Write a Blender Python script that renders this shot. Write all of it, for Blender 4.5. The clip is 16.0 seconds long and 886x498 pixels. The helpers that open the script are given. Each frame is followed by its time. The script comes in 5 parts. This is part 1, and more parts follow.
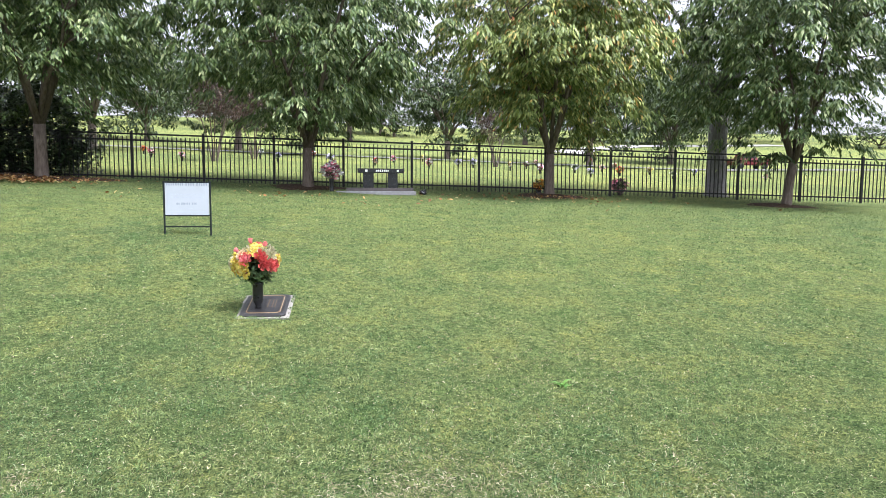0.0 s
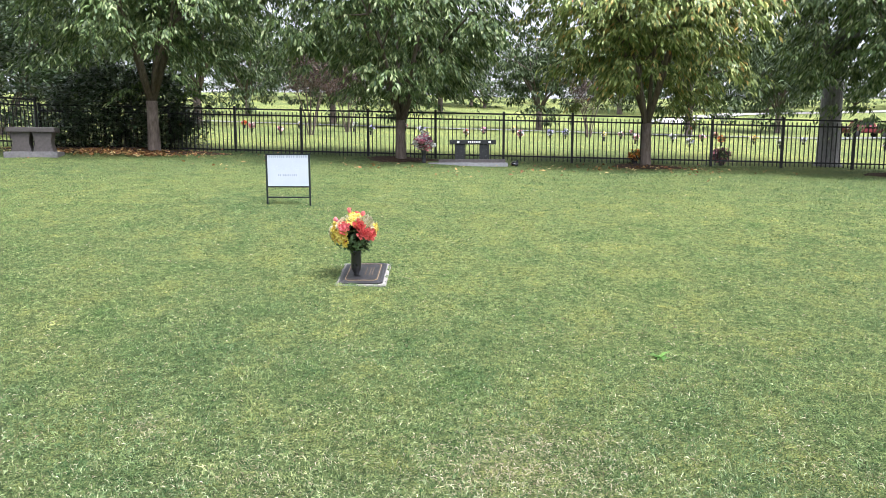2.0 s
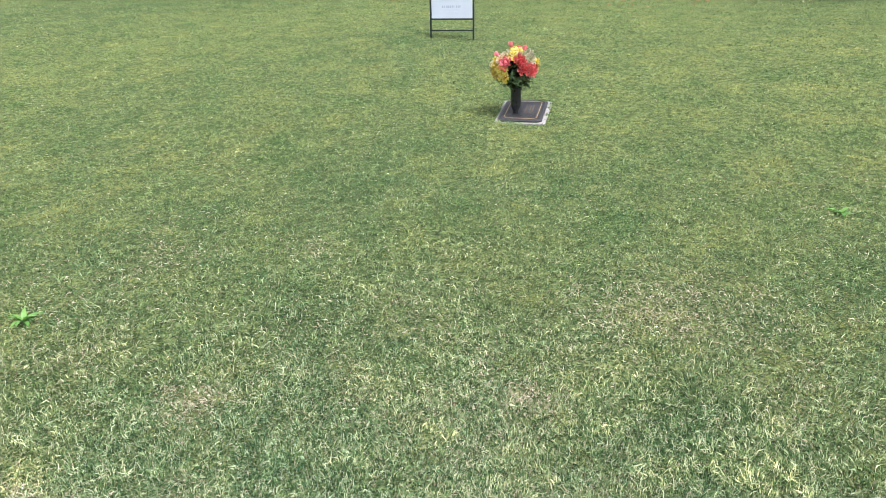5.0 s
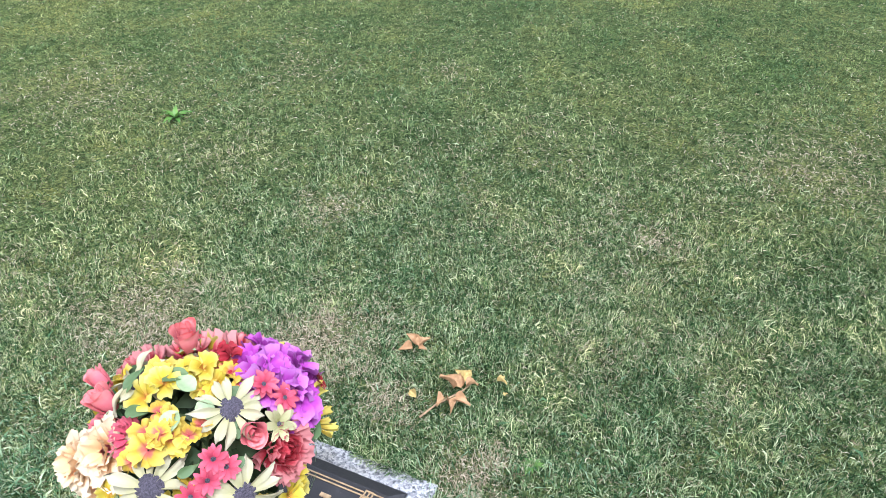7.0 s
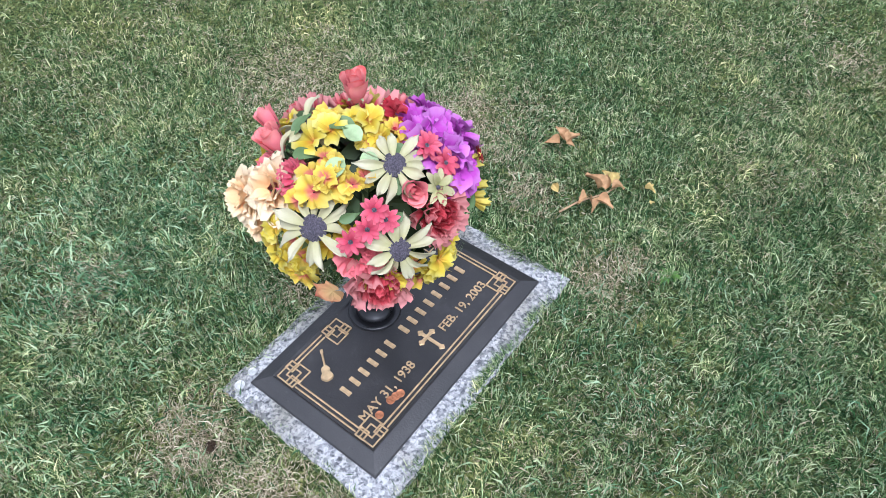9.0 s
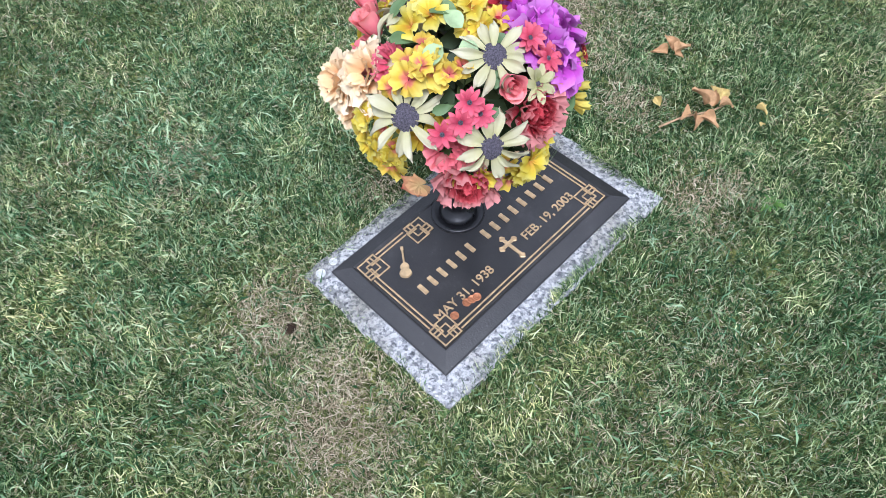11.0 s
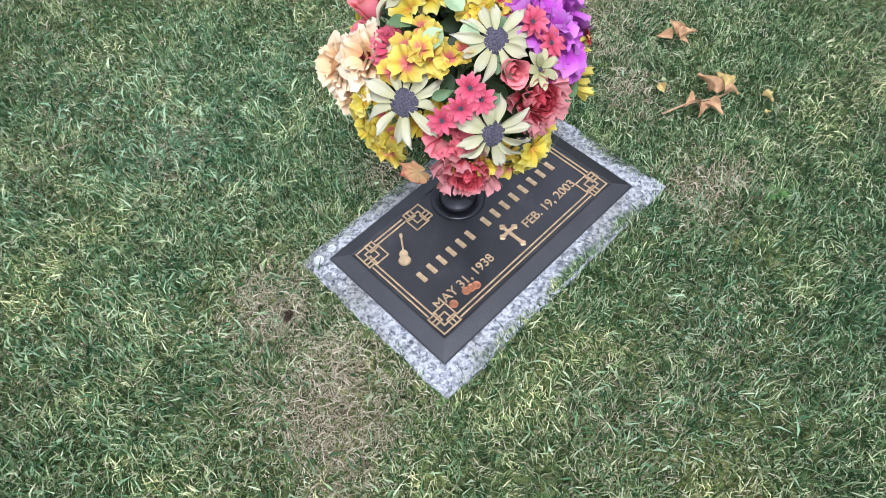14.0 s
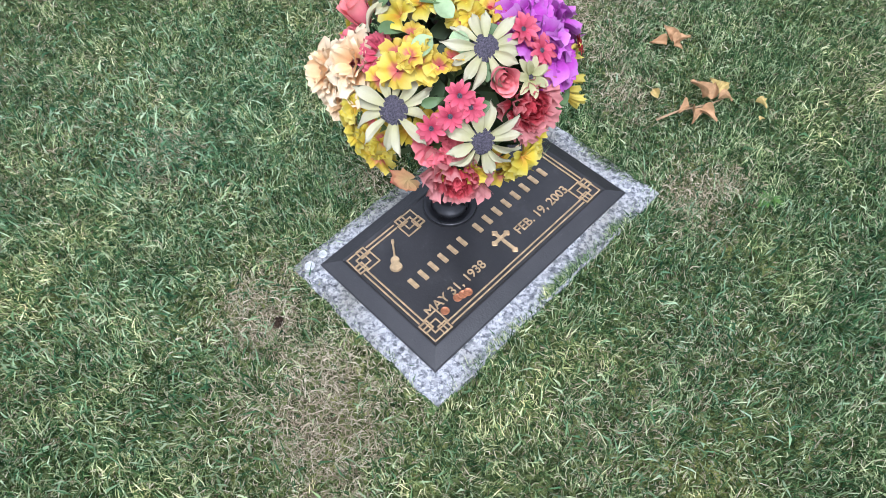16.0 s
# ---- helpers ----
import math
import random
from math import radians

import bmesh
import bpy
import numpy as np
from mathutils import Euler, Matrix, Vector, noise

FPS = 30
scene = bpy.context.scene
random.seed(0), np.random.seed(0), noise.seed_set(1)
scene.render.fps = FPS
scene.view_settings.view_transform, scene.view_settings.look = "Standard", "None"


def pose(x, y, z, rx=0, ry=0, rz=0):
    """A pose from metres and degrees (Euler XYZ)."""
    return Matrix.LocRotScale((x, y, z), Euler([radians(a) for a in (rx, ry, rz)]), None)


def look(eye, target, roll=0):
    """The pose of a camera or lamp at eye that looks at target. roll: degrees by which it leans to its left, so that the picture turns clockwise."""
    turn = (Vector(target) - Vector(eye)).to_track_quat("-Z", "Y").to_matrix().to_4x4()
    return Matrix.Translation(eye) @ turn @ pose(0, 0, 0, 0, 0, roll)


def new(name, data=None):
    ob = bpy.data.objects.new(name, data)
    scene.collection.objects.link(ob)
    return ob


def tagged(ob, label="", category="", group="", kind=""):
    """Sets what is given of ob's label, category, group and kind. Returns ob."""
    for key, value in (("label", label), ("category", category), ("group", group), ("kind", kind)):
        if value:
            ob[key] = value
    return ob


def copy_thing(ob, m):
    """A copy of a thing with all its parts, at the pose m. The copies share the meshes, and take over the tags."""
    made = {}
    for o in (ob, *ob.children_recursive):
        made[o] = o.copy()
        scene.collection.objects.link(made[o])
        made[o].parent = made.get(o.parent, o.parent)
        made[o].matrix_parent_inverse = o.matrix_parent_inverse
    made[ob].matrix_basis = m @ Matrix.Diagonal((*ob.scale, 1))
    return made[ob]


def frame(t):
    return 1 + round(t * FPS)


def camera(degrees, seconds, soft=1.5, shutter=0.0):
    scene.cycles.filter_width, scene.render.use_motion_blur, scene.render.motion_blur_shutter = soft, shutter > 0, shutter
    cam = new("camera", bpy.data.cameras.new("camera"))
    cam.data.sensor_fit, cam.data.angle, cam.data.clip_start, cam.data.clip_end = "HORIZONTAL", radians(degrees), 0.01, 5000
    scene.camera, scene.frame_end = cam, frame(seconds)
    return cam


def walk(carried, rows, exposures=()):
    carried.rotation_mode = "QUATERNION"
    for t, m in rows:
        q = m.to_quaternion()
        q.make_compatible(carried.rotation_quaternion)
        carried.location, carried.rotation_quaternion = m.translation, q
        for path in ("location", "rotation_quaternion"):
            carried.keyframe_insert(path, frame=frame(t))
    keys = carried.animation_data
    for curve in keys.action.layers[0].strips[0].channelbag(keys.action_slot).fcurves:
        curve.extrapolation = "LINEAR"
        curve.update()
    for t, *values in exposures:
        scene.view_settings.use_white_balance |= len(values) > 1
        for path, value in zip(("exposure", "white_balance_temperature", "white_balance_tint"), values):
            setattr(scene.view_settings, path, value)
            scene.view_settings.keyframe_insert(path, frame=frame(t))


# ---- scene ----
cam = camera(65.2, 16.0, soft=0.6)

PATH = [
    (0, (0.745, -0.577, 1.515), (0.995, 1.399, 1.332), 0.4),
    (0.5, (0.731, -0.581, 1.505), (0.94, 1.398, 1.304), 0.3),
    (1, (0.727, -0.577, 1.501), (0.887, 1.404, 1.276), 0.1),
    (1.5, (0.717, -0.606, 1.495), (0.814, 1.377, 1.256), -0.0),
    (2, (0.698, -0.611, 1.496), (0.691, 1.372, 1.233), -0.0),
    (2.5, (0.68, -0.581, 1.468), (0.578, 1.395, 1.173), -0.1),
    (3, (0.673, -0.588, 1.468), (0.513, 1.374, 1.115), -0.1),
    (3.2, (0.671, -0.604, 1.466), (0.495, 1.351, 1.087), -0.2),
    (5.3, (0.76, -0.601, 1.493), (0.261, 1.176, 0.723), -0.9),
    (5.5, (0.751, -0.602, 1.488), (0.227, 1.149, 0.675), -0.8),
    (6, (0.722, -0.607, 1.475), (0.146, 1.073, 0.556), -0.2),
    (6.5, (0.699, -0.617, 1.453), (0.067, 0.986, 0.438), -0.0),
    (7, (0.67, -0.624, 1.428), (-0.015, 0.892, 0.319), 0.3),
    (7.5, (0.638, -0.634, 1.401), (-0.108, 0.755, 0.171), 0.2),
    (8, (0.611, -0.646, 1.381), (-0.167, 0.627, 0.048), 0.1),
    (8.5, (0.603, -0.653, 1.366), (-0.192, 0.495, -0.066), -0.2),
    (9, (0.596, -0.653, 1.351), (-0.187, 0.378, -0.173), -0.4),
    (9.5, (0.593, -0.657, 1.331), (-0.172, 0.281, -0.262), -0.2),
    (10, (0.591, -0.658, 1.314), (-0.21, 0.174, -0.319), -2.4),
    (10.2, (0.589, -0.67, 1.315), (-0.219, 0.13, -0.331), -3.0),
    (12.5, (0.58, -0.649, 1.299), (-0.26, 0.051, -0.375), -5.6),
    (13, (0.576, -0.646, 1.296), (-0.24, 0.049, -0.392), -5.1),
    (13.5, (0.575, -0.65, 1.298), (-0.231, 0.054, -0.392), -4.6),
    (14, (0.576, -0.654, 1.3), (-0.227, 0.055, -0.389), -4.2),
    (14.5, (0.576, -0.652, 1.299), (-0.225, 0.062, -0.389), -3.9),
    (15, (0.575, -0.647, 1.299), (-0.229, 0.066, -0.388), -4.0),
    (15.5, (0.575, -0.64, 1.298), (-0.226, 0.075, -0.389), -3.8),
    (16, (0.575, -0.636, 1.298), (-0.225, 0.081, -0.389), -3.6),
]
walk(cam, [(t, look(eye, target, roll)) for t, eye, target, roll in PATH], [(0.0, 1.92, 5750, 17), (1.5, 1.98, 5750, 17), (3.2, 2.06, 5750, 17), (5.4, 1.70, 5700, 17), (7.0, 1.45, 5400, 16), (9.0, 1.12, 5350, 15), (16.0, 1.10, 5350, 15)])

# ---- world and light ----
world = bpy.data.worlds.new("sky")
scene.world = world
world.use_nodes = True
wn, wl = world.node_tree.nodes, world.node_tree.links
wn.clear()
sky = wn.new("ShaderNodeTexSky")
sky.sky_type = "NISHITA"
sky.sun_disc = False
SUN_ELEV, SUN_AZ = radians(62), radians(132)
sky.sun_elevation, sky.sun_rotation = SUN_ELEV, SUN_AZ
sky.air_density, sky.dust_density, sky.ozone_density = 0.7, 9.0, 0.5
bg = wn.new("ShaderNodeBackground")
bg.inputs["Strength"].default_value = 0.15
wo = wn.new("ShaderNodeOutputWorld")
haze = wn.new("ShaderNodeHueSaturation")  # thin white overcast
haze.inputs["Saturation"].default_value = 0.3
wl.new(sky.outputs[0], haze.inputs["Color"])
cloud = wn.new("ShaderNodeMix")  # an even cloud layer over the blue
cloud.data_type = "RGBA"
cloud.inputs[0].default_value = 0.6
cloud.inputs[7].default_value = (2.7, 2.68, 2.62, 1)
wl.new(haze.outputs[0], cloud.inputs[6])
wl.new(cloud.outputs[2], bg.inputs[0])
wl.new(bg.outputs[0], wo.inputs[0])

sun_data = bpy.data.lights.new("sun", "SUN")
sun_data.energy, sun_data.angle, sun_data.color = 1.8, radians(22), (1.0, 0.96, 0.88)
sun = new("sun", sun_data)
sun_dir = Vector((math.sin(SUN_AZ) * math.cos(SUN_ELEV), math.cos(SUN_AZ) * math.cos(SUN_ELEV), math.sin(SUN_ELEV)))
sun.matrix_world = look(sun_dir * 50, (0, 0, 0))


# ---- materials ----
class Mat:
    """A short way to write node materials."""

    def __init__(self, name, rough=0.6, metal=0.0, spec=0.5):
        self.m = bpy.data.materials.new(name)
        self.m.use_nodes = True
        self.n, self.l = self.m.node_tree.nodes, self.m.node_tree.links
        self.b = self.n["Principled BSDF"]
        self.b.inputs["Roughness"].default_value = rough
        self.b.inputs["Metallic"].default_value = metal
        self.b.inputs["Specular IOR Level"].default_value = spec

    def coord(self, kind="Object"):
        return self.n.new("ShaderNodeTexCoord").outputs[kind]

    def noise(self, scale, detail=4.0, rough=0.55, kind="Object", vec=None):
        t = self.n.new("ShaderNodeTexNoise")
        t.inputs["Scale"].default_value = scale
        t.inputs["Detail"].default_value = detail
        t.inputs["Roughness"].default_value = rough
        self.l.new(vec if vec is not None else self.coord(kind), t.inputs["Vector"])
        return t.outputs["Fac"]

    def island(self):
        return self.n.new("ShaderNodeNewGeometry").outputs["Random Per Island"]

    def rand(self):
        return self.n.new("ShaderNodeObjectInfo").outputs["Random"]

    def ramp(self, fac, stops, hard=False):
        r = self.n.new("ShaderNodeValToRGB")
        e = r.color_ramp.elements
        while len(e) < len(stops):
            e.new(0.5)
        for k, (p, c) in zip(e, stops):
            k.position = p
            k.color = (*c, 1) if len(c) == 3 else c
        if hard:
            r.color_ramp.interpolation = "CONSTANT"
        self.l.new(fac, r.inputs[0])
        return r.outputs[0]

    def mix(self, fac, a, b, mode="MIX"):
        x = self.n.new("ShaderNodeMix")
        x.data_type, x.blend_type = "RGBA", mode
        for s, v in (("Factor", fac), ("A", a), ("B", b)):
            sock = [i for i in x.inputs if i.name == s and i.type == ("VALUE" if s == "Factor" else "RGBA")][0]
            if isinstance(v, (int, float)):
                sock.default_value = v
            elif isinstance(v, tuple):
                sock.default_value = (*v, 1)
            else:
                self.l.new(v, sock)
        return [o for o in x.outputs if o.type == "RGBA"][0]

    def math(self, op, a, b):
        x = self.n.new("ShaderNodeMath")
        x.operation = op
        for i, v in enumerate((a, b)):
            if isinstance(v, (int, float)):
                x.inputs[i].default_value = v
            else:
                self.l.new(v, x.inputs[i])
        return x.outputs[0]

    def color(self, c):
        if isinstance(c, tuple):
            self.b.inputs["Base Color"].default_value = (*c, 1)
        else:
            self.l.new(c, self.b.inputs["Base Color"])
        return self

    def rough(self, fac, lo, hi):
        self.l.new(self.math("ADD", self.math("MULTIPLY", fac, hi - lo), lo), self.b.inputs["Roughness"])
        return self

    def bump(self, fac, strength=0.3, dist=0.01):
        t = self.n.new("ShaderNodeBump")
        t.inputs["Strength"].default_value = strength
        t.inputs["Distance"].default_value = dist
        self.l.new(fac, t.inputs["Height"])
        self.l.new(t.outputs[0], self.b.inputs["Normal"])
        return self

    def leafy(self, colour, through_it=0.35):
        """Lets part of the light through, as leaves and petals do."""
        t = self.n.new("ShaderNodeBsdfTranslucent")
        s = self.n.new("ShaderNodeMixShader")
        s.inputs[0].default_value = through_it
        if isinstance(colour, tuple):
            t.inputs[0].default_value = (*colour, 1)
        else:
            self.l.new(colour, t.inputs[0])
        out = self.n["Material Output"]
        self.l.new(self.b.outputs[0], s.inputs[1])
        self.l.new(t.outputs[0], s.inputs[2])
        self.l.new(s.outputs[0], out.inputs[0])
        return self


def leaf_material(name, stops, gloss=0.45, through_it=0.3, patch=1.2, tint=(1.0, 1.0, 1.0)):
    m = Mat(name, gloss, 0, 0.35)
    c = m.ramp(m.island(), stops)
    v = m.ramp(m.noise(patch, 2), [(0.3, (0.75, 0.78, 0.72)), (0.7, tuple(1.2 * k for k in tint))])
    c = m.mix(1.0, c, v, "MULTIPLY")
    m.color(c).leafy(c, through_it)
    return m.m


def plain(name, colour, rough=0.5, metal=0.0, vary=0.15, scale=30, bump=0.1, spec=0.5):
    m = Mat(name, rough, metal, spec)
    f = m.noise(scale, 5)
    lo = tuple(k * (1 - vary) for k in colour)
    hi = tuple(min(1, k * (1 + vary)) for k in colour)
    m.color(m.ramp(f, [(0.3, lo), (0.7, hi)]))
    if bump:
        m.bump(m.noise(scale * 4, 4), bump, 0.003)
    m.rough(m.noise(scale * 0.5, 3), max(0.03, rough - 0.1), min(1, rough + 0.1))
    return m.m


GREEN_BLADES = [(0.0, (0.014, 0.040, 0.016)), (0.30, (0.044, 0.092, 0.036)), (0.54, (0.122, 0.188, 0.086)), (0.78, (0.29, 0.35, 0.20)), (1.0, (0.54, 0.57, 0.41))]
COARSE_BLADES = [(0.0, (0.02, 0.060, 0.030)), (0.36, (0.092, 0.180, 0.100)), (0.68, (0.23, 0.33, 0.22)), (1.0, (0.44, 0.53, 0.40))]


def lawn_blade_material(name="lawn_blades", stops=GREEN_BLADES):
    m = Mat(name, 0.6, 0, 0.08)
    c = m.ramp(m.island(), stops)
    far = m.ramp(m.noise(0.55, 3), [(0.35, (0.82, 0.9, 0.85)), (0.65, (1.2, 1.1, 0.95))])
    near = m.ramp(m.noise(4.0, 5, 0.65), [(0.32, (0.55, 0.68, 0.60)), (0.5, (0.92, 0.95, 0.92)), (0.68, (1.35, 1.22, 1.05))])
    tuft = m.ramp(m.noise(17.0, 3, 0.6), [(0.34, (0.60, 0.66, 0.58)), (0.5, (0.95, 0.97, 0.93)), (0.66, (1.32, 1.26, 1.15))])
    c = m.mix(1.0, m.mix(1.0, m.mix(1.0, c, far, "MULTIPLY"), near, "MULTIPLY"), tuft, "MULTIPLY")
    m.color(c).leafy(c, 0.10)
    return m.m


def dry_blade_material():
    m = Mat("dry_blades", 0.75, 0, 0.2)
    c = m.ramp(m.island(), [(0.0, (0.13, 0.10, 0.06)), (0.5, (0.34, 0.29, 0.185)), (1.0, (0.56, 0.51, 0.37))])
    m.color(c).leafy(c, 0.15)
    return m.m


def ground_material():
    """Thatch and soil under the blades, mottled at the scale of grains, tufts and wide patches."""
    m = Mat("turf", 0.95, 0, 0.05)
    grain = m.ramp(m.noise(90, 6, 0.7), [(0.3, (0.007, 0.011, 0.006)), (0.46, (0.054, 0.076, 0.034)), (0.60, (0.145, 0.178, 0.083)), (0.75, (0.29, 0.29, 0.18))])
    tuft = m.ramp(m.noise(19, 5, 0.7), [(0.36, (0.56, 0.62, 0.54)), (0.5, (1.0, 1.0, 0.97)), (0.64, (1.5, 1.42, 1.25))])
    mid = m.ramp(m.noise(2.2, 6, 0.72), [(0.3, (0.62, 0.80, 0.64)), (0.5, (1.0, 1.0, 0.95)), (0.7, (1.45, 1.26, 1.0))])
    wide = m.ramp(m.noise(0.12, 4), [(0.35, (0.95, 1.0, 0.9)), (0.7, (1.5, 1.4, 1.1))])
    c = m.mix(1.0, m.mix(1.0, m.mix(1.0, grain, tuft, "MULTIPLY"), mid, "MULTIPLY"), wide, "MULTIPLY")
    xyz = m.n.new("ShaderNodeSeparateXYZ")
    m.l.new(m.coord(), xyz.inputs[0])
    beyond = m.ramp(m.math("MULTIPLY", xyz.outputs["Y"], 0.02), [(0.36, (1.0, 1.0, 1.0)), (0.42, (1.35, 1.25, 1.2))])  # lawn past the fence: its sunlight put into the colour as extra brightness
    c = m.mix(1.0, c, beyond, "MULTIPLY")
    m.color(c).bump(m.noise(34, 6, 0.8), 0.9, 0.05)
    return m.m


def granite_material():
    m = Mat("grey_granite", 0.6, 0, 0.35)
    v = m.n.new("ShaderNodeTexVoronoi")
    v.inputs["Scale"].default_value = 150
    m.l.new(m.coord(), v.inputs["Vector"])
    base = m.ramp(v.outputs["Color"], [(0.0, (0.10, 0.105, 0.115)), (0.32, (0.22, 0.225, 0.235)), (0.5, (0.33, 0.335, 0.34)), (1.0, (0.42, 0.42, 0.42))])
    fleck = m.ramp(m.noise(85, 6, 0.8), [(0.39, (0.22, 0.23, 0.25)), (0.45, (0.55, 0.56, 0.60)), (0.49, (0.95, 0.95, 0.96)), (0.64, (1.15, 1.13, 1.08))])
    dirt = m.ramp(m.noise(7, 5, 0.6), [(0.35, (0.62, 0.60, 0.53)), (0.55, (1.0, 1.0, 1.0))])
    c = m.mix(1.0, m.mix(1.0, base, fleck, "MULTIPLY"), dirt, "MULTIPLY")
    m.color(c).bump(m.noise(120, 5), 0.6, 0.006)
    return m.m


def bronze_field_material():
    m = Mat("dark_bronze", 0.36, 0.1, 0.75)
    f = m.noise(14, 5, 0.65)
    c = m.ramp(f, [(0.3, (0.009, 0.009, 0.010)), (0.6, (0.018, 0.017, 0.018)), (0.8, (0.045, 0.043, 0.045))])
    dust = m.ramp(m.noise(150, 3, 0.8), [(0.66, (0.0, 0.0, 0.0)), (0.76, (0.09, 0.085, 0.08))])
    m.color(m.mix(1.0, c, dust, "ADD"))
    m.bump(m.noise(210, 4, 0.55), 0.4, 0.0018).rough(m.noise(35, 5, 0.7), 0.26, 0.6)
    return m.m


def bark_material(name, lo, hi):
    m = Mat(name, 0.9, 0, 0.2)
    mp = m.n.new("ShaderNodeMapping")
    mp.inputs["Scale"].default_value = (1, 1, 0.25)
    m.l.new(m.coord(), mp.inputs["Vector"])
    f = m.noise(18, 6, 0.7, vec=mp.outputs[0])
    m.color(m.ramp(f, [(0.3, lo), (0.7, hi)])).bump(f, 0.7, 0.03)
    return m.m


def mulch_material():
    m = Mat("mulch", 0.95, 0, 0.1)
    f = m.noise(26, 6, 0.75)
    m.color(m.ramp(f, [(0.3, (0.018, 0.012, 0.008)), (0.55, (0.06, 0.04, 0.025)), (0.75, (0.13, 0.085, 0.05))])).bump(f, 1.0, 0.05)
    return m.m


# Far copy of the lawn blades: softer light-and-dark contrast put into the colour
M_BLADE_FAR = lawn_blade_material("lawn_blades_far", [(0.0, (0.052, 0.096, 0.042)), (0.4, (0.118, 0.178, 0.078)), (0.8, (0.205, 0.265, 0.130)), (1.0, (0.29, 0.34, 0.195))])
M_COARSE = lawn_blade_material("coarse_blades", COARSE_BLADES)
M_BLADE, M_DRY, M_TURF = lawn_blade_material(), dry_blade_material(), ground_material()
M_GRANITE, M_BRONZE = granite_material(), bronze_field_material()
M_RAISED = plain("raised_bronze", (0.50, 0.36, 0.20), 0.42, 0.55, 0.25, 90, 0.15)
M_DULL = plain("dull_bronze", (0.12, 0.09, 0.06), 0.5, 0.4, 0.3, 60, 0.2)
M_VASE = plain("dark_bronze_vase", (0.014, 0.014, 0.016), 0.3, 0.15, 0.3, 25, 0.2)
M_FENCE = plain("black_metal", (0.008, 0.008, 0.009), 0.5, 0.0, 0.2, 8, 0.05, 0.25)
M_SIGNFRAME = plain("sign_frame_paint", (0.007, 0.012, 0.012), 0.5, 0.0, 0.2, 20, 0.1, 0.3)
M_SIGN = plain("white_sign_panel", (0.37, 0.405, 0.44), 0.4, 0.0, 0.04, 5, 0.02)
M_GREYINK = plain("grey_ink", (0.24, 0.27, 0.31), 0.6, 0.0, 0.1, 40, 0.0)
M_PALEINK = plain("pale_ink", (0.36, 0.40, 0.46), 0.6, 0.0, 0.1, 40, 0.0)
M_BLACKGRANITE = plain("polished_dark_granite", (0.014, 0.015, 0.017), 0.25, 0.0, 0.3, 40, 0.05)
M_PALESTONE = plain("pale_granite", (0.21, 0.21, 0.215), 0.7, 0.0, 0.2, 14, 0.3)
M_BROWNSTONE = plain("grey_brown_granite", (0.062, 0.054, 0.050), 0.55, 0.0, 0.25, 18, 0.3)
M_GREYSTONE = plain("grey_granite_slab", (0.13, 0.125, 0.125), 0.65, 0.0, 0.25, 18, 0.3)
M_DULLSTONE = plain("weathered_granite", (0.20, 0.19, 0.165), 0.8, 0.0, 0.35, 45, 0.4)
M_WHITEINK = plain("white_inlay", (0.75, 0.75, 0.72), 0.6, 0.0, 0.1, 30, 0.0)
M_BARK = bark_material("grey_brown_bark", (0.06, 0.045, 0.035), (0.17, 0.14, 0.115))
M_BARKGREY = bark_material("pale_grey_bark", (0.10, 0.095, 0.09), (0.27, 0.26, 0.25))
M_MULCH = mulch_material()
M_COPPER = plain("penny_copper", (0.48, 0.20, 0.10), 0.35, 0.8, 0.3, 120, 0.3)
M_SILVER = plain("coin_nickel", (0.62, 0.62, 0.62), 0.35, 0.7, 0.2, 120, 0.3)

LEAF_A = leaf_material("leaves_green", [(0.0, (0.030, 0.058, 0.018)), (0.4, (0.080, 0.130, 0.038)), (0.75, (0.155, 0.21, 0.072)), (1.0, (0.33, 0.37, 0.18))], 0.5, 0.2)
LEAF_C = leaf_material("leaves_yellowing", [(0.0, (0.06, 0.10, 0.025)), (0.45, (0.17, 0.22, 0.06)), (0.9, (0.38, 0.42, 0.14)), (0.98, (0.50, 0.34, 0.10)), (1.0, (0.45, 0.17, 0.07))], 0.5, 0.22)
LEAF_BUSH = leaf_material("leaves_dark", [(0.0, (0.012, 0.024, 0.010)), (0.6, (0.03, 0.055, 0.022)), (1.0, (0.09, 0.12, 0.055))], 0.35, 0.15)
LEAF_CONIFER = leaf_material("conifer_sprays", [(0.0, (0.045, 0.09, 0.018)), (0.6, (0.11, 0.18, 0.035)), (1.0, (0.19, 0.26, 0.06))], 0.6, 0.2)
LEAF_FAR = leaf_material("leaves_distant", [(0.0, (0.022, 0.038, 0.015)), (0.6, (0.055, 0.085, 0.03)), (1.0, (0.13, 0.165, 0.07))], 0.6, 0.18, 0.3)
LEAF_PURPLE = leaf_material("leaves_purple_brown", [(0.0, (0.03, 0.022, 0.02)), (0.6, (0.07, 0.045, 0.04)), (1.0, (0.14, 0.085, 0.06))], 0.5, 0.3)


